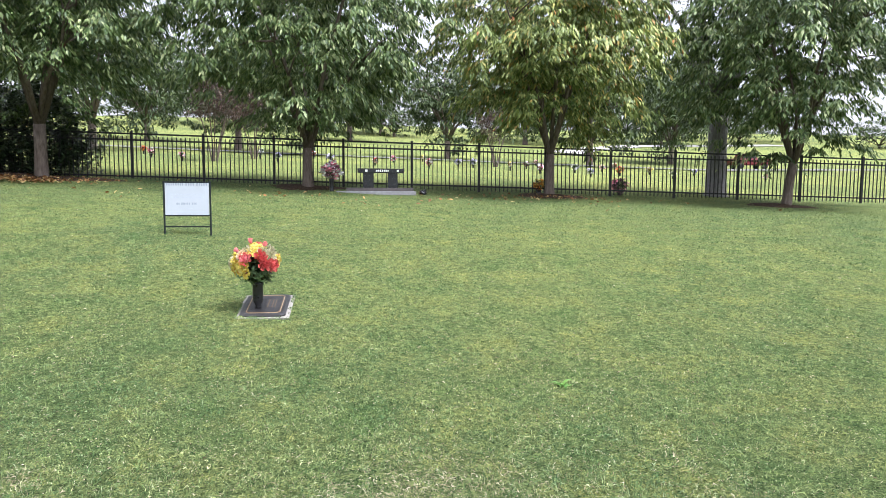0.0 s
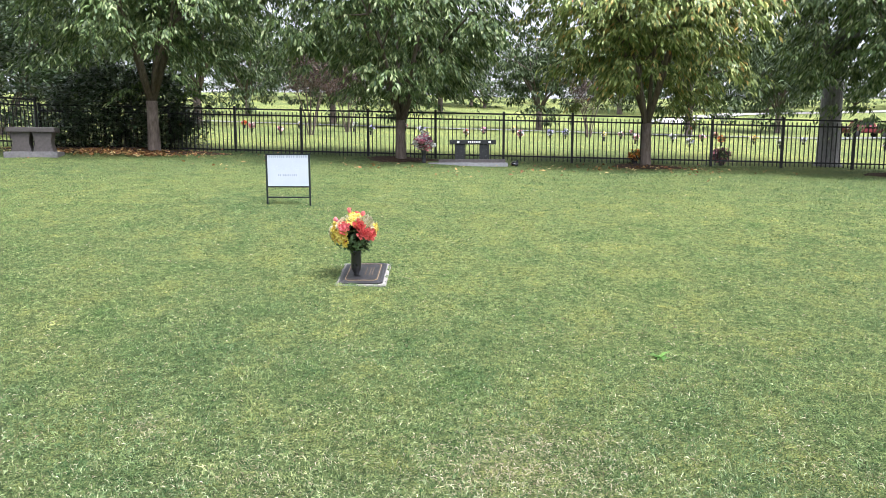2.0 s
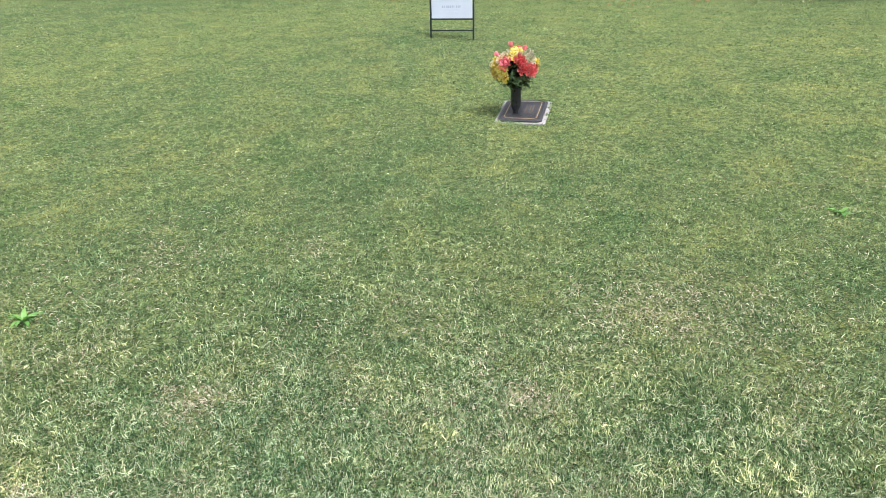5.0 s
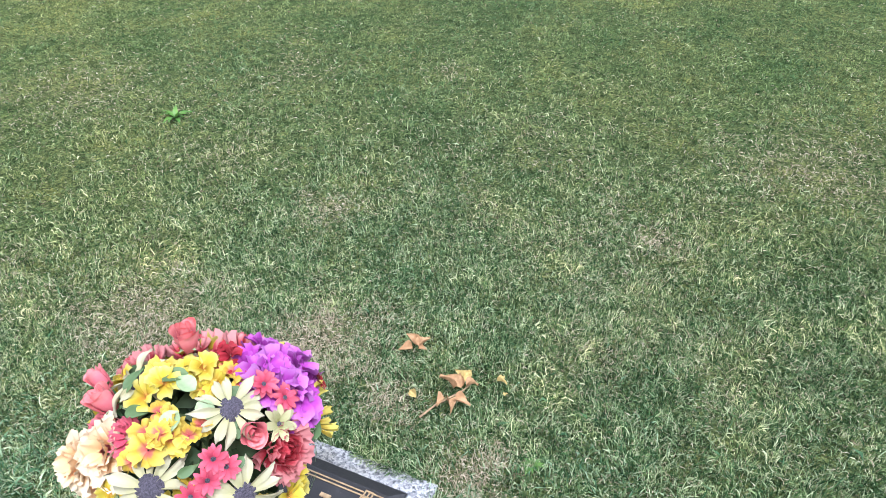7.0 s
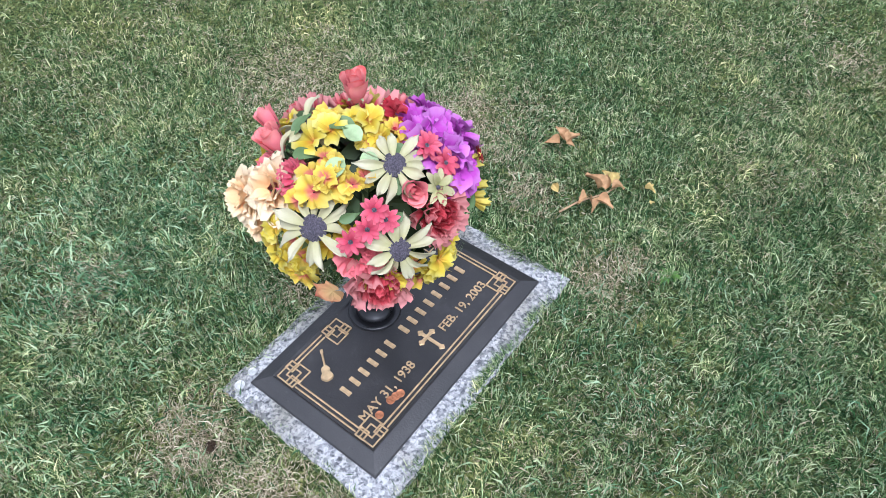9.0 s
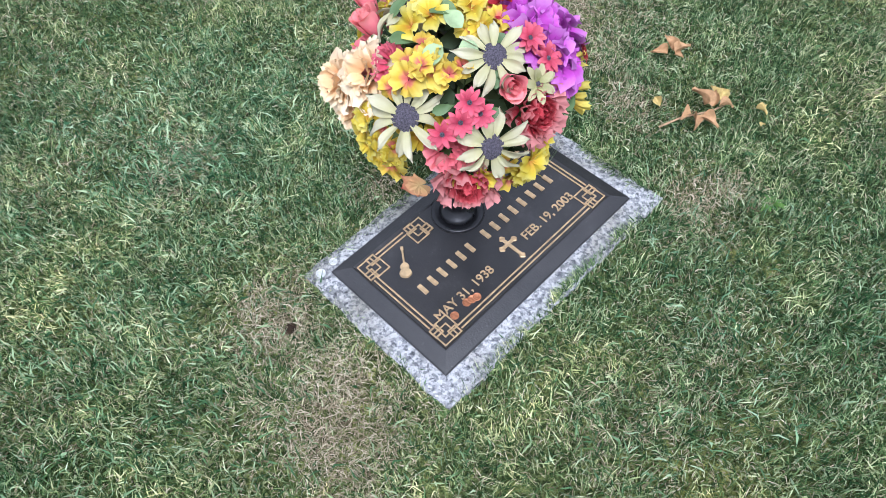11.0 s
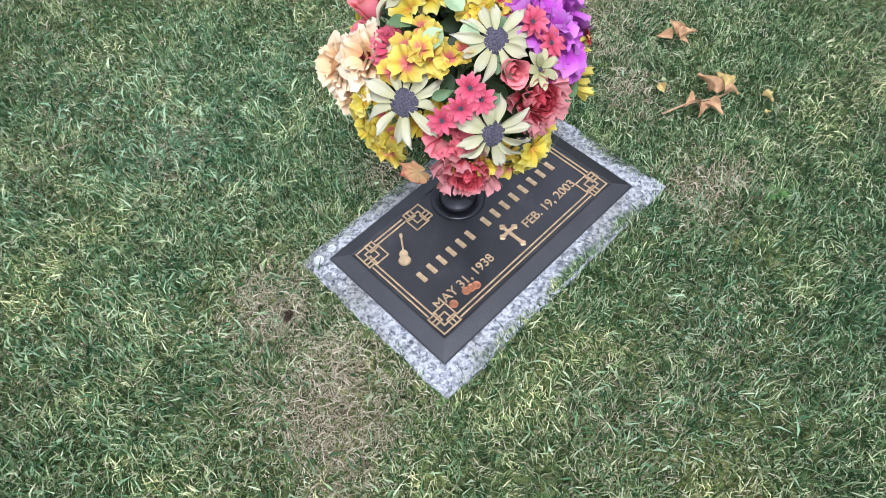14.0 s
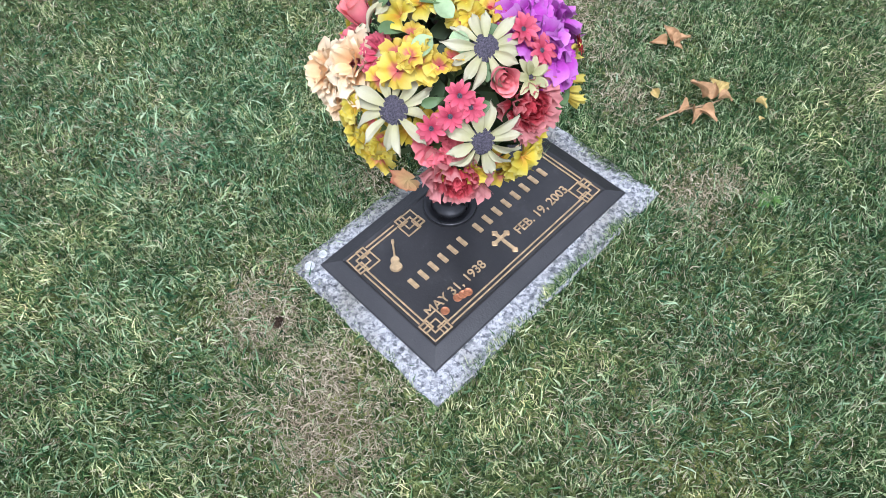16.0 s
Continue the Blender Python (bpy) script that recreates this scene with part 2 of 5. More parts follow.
# ---- mesh helpers ----
def mesh_from(name, verts, faces, material, smooth=False):
    """A mesh from numpy arrays: faces is a list of index arrays, one for each number of corners."""
    me = bpy.data.meshes.new(name)
    verts = np.asarray(verts, dtype=np.float32)
    me.vertices.add(len(verts))
    me.vertices.foreach_set("co", verts.ravel())
    loops = np.concatenate([f.ravel() for f in faces]).astype(np.int32)
    sizes = np.concatenate([np.full(len(f), f.shape[1]) for f in faces]).astype(np.int32)
    starts = np.concatenate([[0], np.cumsum(sizes)[:-1]]).astype(np.int32)
    me.loops.add(len(loops))
    me.loops.foreach_set("vertex_index", loops)
    me.polygons.add(len(sizes))
    me.polygons.foreach_set("loop_start", starts)
    me.update(calc_edges=True)
    if smooth:
        me.polygons.foreach_set("use_smooth", np.ones(len(sizes), dtype=bool))
    me.materials.append(material)
    return me


def part(name, bm, material, parent=None, label="", smooth=False):
    me = bpy.data.meshes.new(name)
    bm.to_mesh(me)
    bm.free()
    me.materials.append(material)
    if smooth:
        me.polygons.foreach_set("use_smooth", np.ones(len(me.polygons), dtype=bool))
    return put(name, me, parent, label)


def put(name, me, parent=None, label="", m=None):
    ob = new(name, me)
    ob.parent = parent
    if m is not None:
        ob.matrix_basis = m
    if label:
        ob["label"] = label
    return ob


def thing(name, m, label, category, group="", kind=""):
    ob = new(name)
    ob.empty_display_size = 0.1
    ob.matrix_basis = m
    return tagged(ob, label, category, group, kind)


def box(sx, sy, sz, at=(0, 0, 0), bevel=0.0, bm=None, turn=None, segs=2):
    """A box with its base centre at `at`."""
    own = bm or bmesh.new()
    tmp = bmesh.new()
    bmesh.ops.create_cube(tmp, size=1.0)
    bmesh.ops.scale(tmp, vec=(sx, sy, sz), verts=tmp.verts)
    if bevel:
        bmesh.ops.bevel(tmp, geom=list(tmp.edges), offset=bevel, segments=segs, profile=0.6, affect="EDGES")
    bmesh.ops.translate(tmp, vec=(0, 0, sz / 2), verts=tmp.verts)
    if turn is not None:
        bmesh.ops.transform(tmp, matrix=turn, verts=tmp.verts)
    bmesh.ops.translate(tmp, vec=at, verts=tmp.verts)
    me = bpy.data.meshes.new("tmp")
    tmp.to_mesh(me)
    tmp.free()
    own.from_mesh(me)
    bpy.data.meshes.remove(me)
    return own


def lathe(profile, segs=28, bm=None):
    """Turns (radius, height) pairs round the z axis."""
    bm = bm or bmesh.new()
    rings = []
    for r, z in profile:
        rings.append([bm.verts.new((r * math.cos(a), r * math.sin(a), z)) for a in (2 * math.pi * i / segs for i in range(segs))])
    for a, b in zip(rings, rings[1:]):
        for i in range(segs):
            bm.faces.new((a[i], a[(i + 1) % segs], b[(i + 1) % segs], b[i]))
    bm.faces.new(list(reversed(rings[0])))
    bm.faces.new(rings[-1])
    return bm


def tube(points, radii, segs=8, bm=None):
    """A tapered tube through points."""
    bm = bm or bmesh.new()
    rings = []
    pts = [Vector(p) for p in points]
    for i, p in enumerate(pts):
        d = (pts[min(i + 1, len(pts) - 1)] - pts[max(i - 1, 0)]).normalized()
        a = d.orthogonal().normalized() if abs(d.z) < 0.9 else Vector((1, 0, 0))
        a = (a - d * a.dot(d)).normalized()
        b = d.cross(a)
        rings.append([bm.verts.new(p + (a * math.cos(k) + b * math.sin(k)) * radii[i]) for k in (2 * math.pi * j / segs for j in range(segs))])
    for a, b in zip(rings, rings[1:]):
        for i in range(segs):
            bm.faces.new((a[i], a[(i + 1) % segs], b[(i + 1) % segs], b[i]))
    bm.faces.new(list(reversed(rings[0])))
    bm.faces.new(rings[-1])
    return bm


# ---- the lie of the land ----
_py = np.array([-60, 0.6, 1.8, 3.0, 4.5, 6.0, 7.5, 9.1, 12, 16.7, 18.1, 30, 45, 70, 120, 200, 400, 3500.0])
_pz = np.array([-0.2, 0, 0.012, 0.07, 0.19, 0.36, 0.58, 0.82, 1.06, 1.30, 1.47, 2.15, 3.1, 4.75, 10, 19, 27, 45.0])


def land(x, y):
    """Height of the lawn: level round the near marker, then rising to the fence and the hill behind."""
    x, y = np.asarray(x, dtype=float), np.asarray(y, dtype=float)
    w = 0.35 + 0.03 * np.abs(y)
    z = sum(np.interp(y + k * w, _py, _pz) for k in (-1, -0.5, 0, 0.5, 1)) / 5
    z = z - 0.029 * np.clip(x - 0.43, -30, 30) * np.clip((y - 2) / 16, 0, 1.0)
    r = np.clip((np.hypot(x, y) - 0.7) / 2, 0, 1)
    z = z + r * 0.012 * (np.sin(x * 1.7 + 0.6 * y) * np.cos(y * 1.3 - 0.5 * x) + 0.7 * np.sin(2.9 * x - 1.9 * y + 1))
    return z - 0.004 * (1 - r)


def land1(x, y):
    return float(land(x, y))


def ground():
    u = np.linspace(-1, 1, 241)
    xs = 3.0 * np.sinh(u * 7.4) / 1.0
    v = np.linspace(-0.62, 1, 281)
    ys = 2.0 * np.sinh(v * 8.0)
    X, Y = np.meshgrid(xs, ys)
    Z = land(X, Y)
    V = np.stack([X, Y, Z], -1).reshape(-1, 3)
    n, m = len(xs), len(ys)
    i = (np.arange(m - 1)[:, None] * n + np.arange(n - 1)[None]).ravel()
    F = np.stack([i, i + 1, i + n + 1, i + n], -1)
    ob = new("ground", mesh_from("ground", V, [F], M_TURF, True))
    tagged(ob, "mown green lawn rising gently towards a fence", "lawn", kind="structure")


ground()

# ---- grass ----
MARKER_X, MARKER_Y = -0.012, 0.005       # middle of the near granite
PATCHES = [(0.08, -0.53, 0.20), (-0.20, -0.46, 0.11), (0.27, 0.43, 0.10), (0.31, 0.48, 0.08), (-0.33, 0.72, 0.22), (-0.05, 0.55, 0.10), (-0.75, -0.35, 0.12), 
           (-0.9, 0.55, 0.25), (-0.75, 1.4, 0.14), (0.50, 1.72, 0.09), (-1.7, 2.6, 0.3), (-0.88, 2.9, 0.13), (-2.7, 1.9, 0.5), (1.0, 2.6, 0.4), (-0.30, -0.05, 0.07)]
rng = np.random.default_rng(7)


def spread(n, near, far, left, right):
    """Points round the middle of the lawn, evenly close by and thinning with the square of the distance."""
    k = 2.0
    a_near = 0.5 * (min(k, far) ** 2 - near ** 2) if near < k else 0
    a_far = k * k * math.log(far / max(k, near)) if far > k else 0
    u = rng.random(n) * (a_near + a_far)
    d = np.where(u < a_near, np.sqrt(np.maximum(0, near ** 2 + 2 * u)), max(k, near) * np.exp(np.maximum(0, u - a_near) / (k * k)))
    a = np.radians(left + (right - left) * rng.random(n) + rng.normal(0, 14, n) * np.clip(2.5 / np.maximum(d, 0.5), 0.1, 1.6))
    d = d * np.exp(rng.normal(0, 0.14, n))
    return 0.6 + d * np.sin(a), -0.6 + d * np.cos(a), d


def keep_off(x, y):
    """True where no grass grows: under the stones."""
    a = (np.abs(x - MARKER_X) < 0.213) & (np.abs(y - MARKER_Y) < 0.343)
    b = (np.abs(x + 0.085) < 0.225) & (np.abs(y - 5.97) < 0.34)
    c = (np.abs(x - 1.25) < 1.0) & (np.abs(y - 16.75) < 0.3)
    return a | b | c


def lump(x, y, size, seed):
    """Smooth uneven values from 0 to 1 over the lawn, with lumps of the given size."""
    u, v = x / size + 1000, y / size + 1000
    iu, iv = np.floor(u).astype(np.int64), np.floor(v).astype(np.int64)
    fu, fv = u - iu, v - iv
    fu, fv = fu * fu * (3 - 2 * fu), fv * fv * (3 - 2 * fv)

    def corner(a, b):
        h = (a * 374761393 + b * 668265263 + seed * 362437) & 0x7FFFFFFF
        h = ((h ^ (h >> 13)) * 1274126177) & 0x7FFFFFFF
        return ((h ^ (h >> 16)) & 0xFFFF) / 65535.0
    top = corner(iu, iv) * (1 - fu) + corner(iu + 1, iv) * fu
    low = corner(iu, iv + 1) * (1 - fu) + corner(iu + 1, iv + 1) * fu
    return top * (1 - fv) + low * fv


def blades(name, x, y, length, width, lean, material, label, yaw=None):
    """Bent tapering blades, each widest at its bend."""
    n = len(x)
    z = land(x, y) - 0.004
    if yaw is None:
        yaw = lump(x, y, 0.13, 5) * 9.0 + rng.normal(0, 1.6, n)
    side = rng.normal(0, 0.7, n)
    dx, dy = np.cos(yaw), np.sin(yaw)
    wx, wy = -dy * width / 2, dx * width / 2
    h1, o1 = length * 0.5 * np.cos(lean * 0.55), length * 0.5 * np.sin(lean * 0.55)
    l2 = np.minimum(lean * 1.35, 1.75)
    h2, o2 = h1 + length * 0.5 * np.cos(l2), length * 0.5 * np.sin(l2)
    h2 = np.maximum(h2, 0.006)
    tx, ty = np.cos(yaw + side), np.sin(yaw + side)
    roll = rng.normal(0, 0.5, n) * width
    P = np.empty((n, 4, 3), dtype=np.float32)
    P[:, 0] = np.stack([x, y, z], -1)
    P[:, 1] = np.stack([x + dx * o1 + wx, y + dy * o1 + wy, z + h1 + roll], -1)
    P[:, 2] = np.stack([x + dx * o1 + tx * o2, y + dy * o1 + ty * o2, z + h2], -1)
    P[:, 3] = np.stack([x + dx * o1 - wx, y + dy * o1 - wy, z + h1 - roll], -1)
    i = np.arange(n)[:, None] * 4
    me = mesh_from(name, P.reshape(-1, 3), [np.concatenate([i + np.array([[0, 1, 3]]), i + np.array([[1, 2, 3]])])], material)
    ob = new(name, me)
    return tagged(ob, label, "grass", kind="stuff")


def grass():
    parts_xyd = [spread(520000, 0.0, 2.3, -155, 55), spread(30000, 0.0, 2.6, 55, 205), spread(360000, 2.2, 20.0, -62, 44), spread(26000, 2.2, 6.0, -115, -66)]
    x, y, d = (np.concatenate(k) for k in zip(*parts_xyd))
    tuft = lump(x, y, 0.06, 1) * 0.6 + lump(x, y, 0.17, 2) * 0.4
    ok = ~keep_off(x, y) & (rng.random(len(x)) < 0.50 + 0.9 * tuft)
    x, y, d, tuft = x[ok], y[ok], d[ok], tuft[ok]
    n = len(x)
    dry = np.zeros(n) + 0.15
    for px, py, r in PATCHES:
        e = np.hypot(x - px, y - py) / (r * (0.7 + 0.7 * lump(x, y, 0.09, 3)))
        dry = np.maximum(dry, 0.93 * np.exp(-e * e))
    wob = lump(x, y, 0.5, 7) * 0.6 + lump(x, y, 0.16, 8) * 0.4
    is_dry = rng.random(n) < dry + 0.75 * np.clip(wob - 0.48, 0, 1)
    s = np.maximum(1, d / 2)
    L = rng.uniform(0.018, 0.047, n) * s ** 0.10 * (0.65 + 0.75 * tuft)
    W = rng.uniform(0.0010, 0.0028, n) * s ** 0.55
    lean = np.clip(rng.normal(0.88, 0.45, n) + 0.25 * np.clip((d - 2) / 4, 0, 1), 0.1, 1.5)
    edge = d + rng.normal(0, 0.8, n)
    g = ~is_dry & (edge < 3.2)
    blades("lawn_grass", x[g], y[g], L[g], W[g], lean[g], M_BLADE, "short mown green grass blades of the lawn")
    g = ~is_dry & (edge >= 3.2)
    blades("lawn_grass", x[g], y[g], L[g], W[g], lean[g], M_BLADE_FAR, "short mown green grass tufts rising towards the fence")
    q = is_dry & (rng.random(n) < np.clip(3.2 / d - 0.1, 0.06, 1))
    blades("dry_grass", x[q], y[q], L[q] * 0.85, W[q] * 0.75, np.clip(lean[q] + 0.4, 0.6, 1.5), M_DRY, "dry straw-coloured grass blades among the green")
    # broad coarse blades in loose clumps
    cx, cy = [], []
    for px, py, r, k in [(-0.62, -0.30, 0.20, 2600), (-0.85, -0.05, 0.2, 1700), (-0.45, -0.66, 0.2, 1900), (-0.1, -0.9, 0.2, 1300), (-0.55, 0.12, 0.12, 260), (0.42, -0.12, 0.16, 420), (0.55, 0.32, 0.2, 420), (0.25, 0.30, 0.05, 60), (0.75, 0.8, 0.3, 260), (0.1, 1.2, 0.3, 220), (-0.9, -0.6, 0.3, 2400), (0.30, -0.45, 0.2, 420)]:
        cx.append(px + rng.normal(0, r, k))
        cy.append(py + rng.normal(0, r, k))
    cx, cy = np.concatenate(cx), np.concatenate(cy)
    ok = ~keep_off(cx, cy)
    cx, cy = cx[ok], cy[ok]
    blades("coarse_grass", cx, cy, rng.uniform(0.025, 0.06, len(cx)), rng.uniform(0.0022, 0.0042, len(cx)), np.clip(rng.normal(1.0, 0.35, len(cx)), 0.2, 1.4), M_COARSE, "broad-bladed coarse green grass clumps in the lawn")
    # grass leaning over the stones' edges
    for mx, my, hx, hy, k, wide in ((MARKER_X, MARKER_Y, 0.222, 0.352, 9000, 1.0), (-0.085, 5.97, 0.232, 0.346, 1700, 1.6)):
        a = rng.random(k) * (4 * hx + 4 * hy)
        px = np.where(a < 2 * hx, a - hx, np.where(a < 2 * hx + 2 * hy, hx, np.where(a < 4 * hx + 2 * hy, a - 3 * hx - 2 * hy, -hx)))
        py = np.where(a < 2 * hx, -hy, np.where(a < 2 * hx + 2 * hy, a - 2 * hx - hy, np.where(a < 4 * hx + 2 * hy, hy, a - 4 * hx - 3 * hy)))
        yaw = np.where(np.abs(px) >= hx - 1e-9, np.where(px > 0, np.pi, 0), np.where(py > 0, -np.pi / 2, np.pi / 2)) + rng.normal(0, 0.75, k)
        over = lump(px + mx, py + my, 0.07, 11)
        keep = rng.random(k) < 0.25 + 0.9 * over
        out = 1 + rng.uniform(-0.004, 0.03, k)
        gx, gy = mx + px * out, my + py * out
        blades("edge_grass", gx[keep], gy[keep], (rng.uniform(0.022, 0.040, k) * (0.6 + 0.8 * over))[keep], rng.uniform(0.0011, 0.0026, k)[keep] * wide, rng.uniform(0.3, 1.1, k)[keep], M_BLADE if wide == 1 else M_BLADE_FAR, "uneven grass fringe leaning over a stone's edge", yaw[keep])


grass()


# ---- foliage ----
def leaf_cloud(centres, radii, per, size, seed, material, name, droop=0.8, flat=0.55, aspect=0.36):
    """Small folded leaves in clumps; each leaf is two bent faces."""
    r = np.random.default_rng(seed)
    c = np.repeat(centres, per, axis=0)
    rad = np.repeat(radii, per)
    n = len(c)
    v = r.normal(0, 1, (n, 3))
    v /= np.linalg.norm(v, axis=1)[:, None]
    v *= (r.random(n) ** 0.45)[:, None] * rad[:, None]
    v[:, 2] *= flat
    p = c + v
    p[:, 2] -= 0.25 * (v[:, 0] ** 2 + v[:, 1] ** 2) / np.maximum(rad, 0.01)
    yaw = r.random(n) * 2 * np.pi
    tilt = np.clip(r.normal(droop, 0.35, n), -0.6, 1.5)
    d = np.stack([np.cos(yaw) * np.cos(tilt), np.sin(yaw) * np.cos(tilt), -np.sin(tilt)], -1)
    s = np.stack([-np.sin(yaw), np.cos(yaw), r.normal(0, 0.4, n)], -1)
    L = size * r.uniform(0.6, 1.25, n)[:, None]
    W = L * aspect
    mid = p + d * L * 0.5
    mid[:, 2] += L[:, 0] * 0.08
    P = np.stack([p, mid + s * W * 0.5, p + d * L, mid - s * W * 0.5], 1).reshape(-1, 3)
    i = np.arange(n)[:, None] * 4
    return mesh_from(name, P, [i + np.array([[0, 1, 2, 3]])], material)


def leaf_sprays(centres, reach, twigs, leaves, size, seed, material, name, middle):
    """Drooping twigs round each centre, with long leaves hanging in two rows along each twig."""
    r = np.random.default_rng(seed)
    c = np.repeat(centres, twigs, axis=0)
    n = len(c)
    out = c - np.asarray(middle)
    yaw = np.arctan2(out[:, 1], out[:, 0]) + r.normal(0, 1.0, n)
    ln = np.repeat(reach, twigs) * r.uniform(0.7, 1.25, n)
    tilt = r.normal(0.05, 0.25, n)
    h = np.stack([np.cos(yaw), np.sin(yaw)], -1)
    t = np.tile((np.arange(leaves) + 0.5) / leaves, n)
    k = np.repeat(np.arange(n), leaves)
    t = np.clip(t + r.normal(0, 0.04, len(t)), 0, 1)
    a = ln[k] * t
    p = np.empty((len(k), 3))
    p[:, :2] = c[k, :2] + h[k] * (a * np.cos(tilt[k]))[:, None]
    p[:, 2] = c[k, 2] + a * np.sin(tilt[k]) - 0.55 * a * t
    p += r.normal(0, 0.025, p.shape)
    side = np.where(np.arange(len(k)) % 2, 1.0, -1.0) * r.uniform(0.3, 1.0, len(k))
    d = np.stack([h[k, 0] * 0.55 - h[k, 1] * side * 0.7, h[k, 1] * 0.55 + h[k, 0] * side * 0.7, -r.uniform(0.45, 1.5, len(k))], -1)
    d /= np.linalg.norm(d, axis=1)[:, None]
    s = np.cross(d, np.stack([r.normal(0, 0.35, len(k)), r.normal(0, 0.35, len(k)), np.ones(len(k))], -1))
    s /= np.linalg.norm(s, axis=1)[:, None]
    L = size * r.uniform(0.65, 1.25, len(k))[:, None]
    mid = p + d * L * 0.48
    mid[:, 2] += L[:, 0] * 0.07
    P = np.stack([p, mid + s * L * 0.155, p + d * L, mid - s * L * 0.155], 1).reshape(-1, 3)
    i = np.arange(len(k))[:, None] * 4
    return mesh_from(name, P, [i + np.array([[0, 1, 2, 3]])], material)


def shade_tree(name, x, y, height, spread_r, low, trunk_r, fork, leafmat, barkmat, seed, label, clumps=540, per=126, size=0.165, category="tree", group="", lean=0.0, droop=0.72, hanging=False):
    z = land1(x, y)
    t = thing(name, pose(x, y, z - 0.03), label, category, group)
    r = random.Random(seed)
    bm = bmesh.new()
    top = Vector((lean, 0, fork))
    tube([(0, 0, 0), (0.005, 0, 0.10), (lean * 0.4, 0.01, fork * 0.5), top], [trunk_r * 1.5, trunk_r * 1.08, trunk_r * 0.95, trunk_r * 0.9], 12, bm)
    part("trunk", bm, barkmat, t, smooth=True)
    ends = []
    n_limb = 7
    for k in range(n_limb):
        a = 2 * math.pi * (k + r.uniform(-0.3, 0.3)) / n_limb
        reach = spread_r * r.uniform(0.45, 0.8)
        rise = (height - fork) * r.uniform(0.35, 0.85)
        p = [top - Vector((0, 0, r.uniform(0, 0.25)))]
        for s in (0.25, 0.5, 0.75, 1.0):
            p.append(top + Vector((math.cos(a) * reach * s, math.sin(a) * reach * s, rise * s ** 0.8)) + Vector((r.uniform(-0.1, 0.1), r.uniform(-0.1, 0.1), 0)))
        w = trunk_r * r.uniform(0.42, 0.6)
        b2 = tube(p, [w, w * 0.8, w * 0.55, w * 0.35, w * 0.15], 7)
        for j in (2, 3):
            for q in range(2):
                e = p[j] + Vector((r.uniform(-1, 1), r.uniform(-1, 1), r.uniform(-0.1, 0.7))) * spread_r * 0.35
                tube([p[j], (p[j] + e) / 2 + Vector((0, 0, 0.1)), e], [w * 0.4, w * 0.25, w * 0.08], 5, b2)
        part("limb", b2, barkmat, t, smooth=True)
    g = np.random.default_rng(seed)
    n = clumps
    v = g.normal(0, 1, (n, 3))
    v /= np.linalg.norm(v, axis=1)[:, None]
    rr = g.uniform(0.08, 1.0, n) ** 0.55
    cz = (height + low) / 2
    hz = (height - low) / 2
    c = v * rr[:, None] * np.array([spread_r, spread_r, hz]) * g.uniform(0.82, 1.1, n)[:, None]
    c[:, 2] += cz
    c[:, 2] = np.maximum(c[:, 2], low + g.uniform(-0.25, 0.35, n))
    if hanging:
        me = leaf_sprays(c, g.uniform(0.40, 0.75, n), 7, per // 7, size, seed, leafmat, "crown", (0, 0, cz))
    else:
        me = leaf_cloud(c, g.uniform(0.28, 0.62, n) * spread_r / 3.1, per, size, seed, leafmat, "crown", droop, 0.40, 0.30)
    put("crown", me, t)
    return t


def shrub(name, x, y, half, height, leafmat, seed, label, clumps, per, size, category="shrub", droop=0.3):
    z = land1(x, y)
    t = thing(name, pose(x, y, z - 0.02), label, category)
    r = random.Random(seed)
    for k in range(4):
        b = tube([(r.uniform(-0.2, 0.2) * half[0], r.uniform(-0.2, 0.2) * half[1], 0), (r.uniform(-0.5, 0.5) * half[0], r.uniform(-0.4, 0.4) * half[1], height * 0.7)], [0.05, 0.02], 6)
        part("stem", b, M_BARK, t)
    g = np.random.default_rng(seed)
    v = g.uniform(-1, 1, (clumps * 3, 3))
    v[:, 2] = (v[:, 2] + 1) / 2
    ok = (v[:, 0] ** 2 + v[:, 1] ** 2 + (np.clip(v[:, 2] - 0.45, 0, 1) * 1.6) ** 2) < 1.0
    v = v[ok][:clumps]
    c = v * np.array([half[0], half[1], height])
    c[:, 2] = np.maximum(0.12, c[:, 2])
    put("foliage", leaf_cloud(c, g.uniform(0.25, 0.5, len(c)), per, size, seed, leafmat, "foliage", droop, 0.8), t)
    return t


# ---- fence ----
FX, FY, FZ = 0.433, 18.126, 2.673        # top rail at one post
FD = Vector((1.8095, -0.0885, -0.0415))  # from post to post


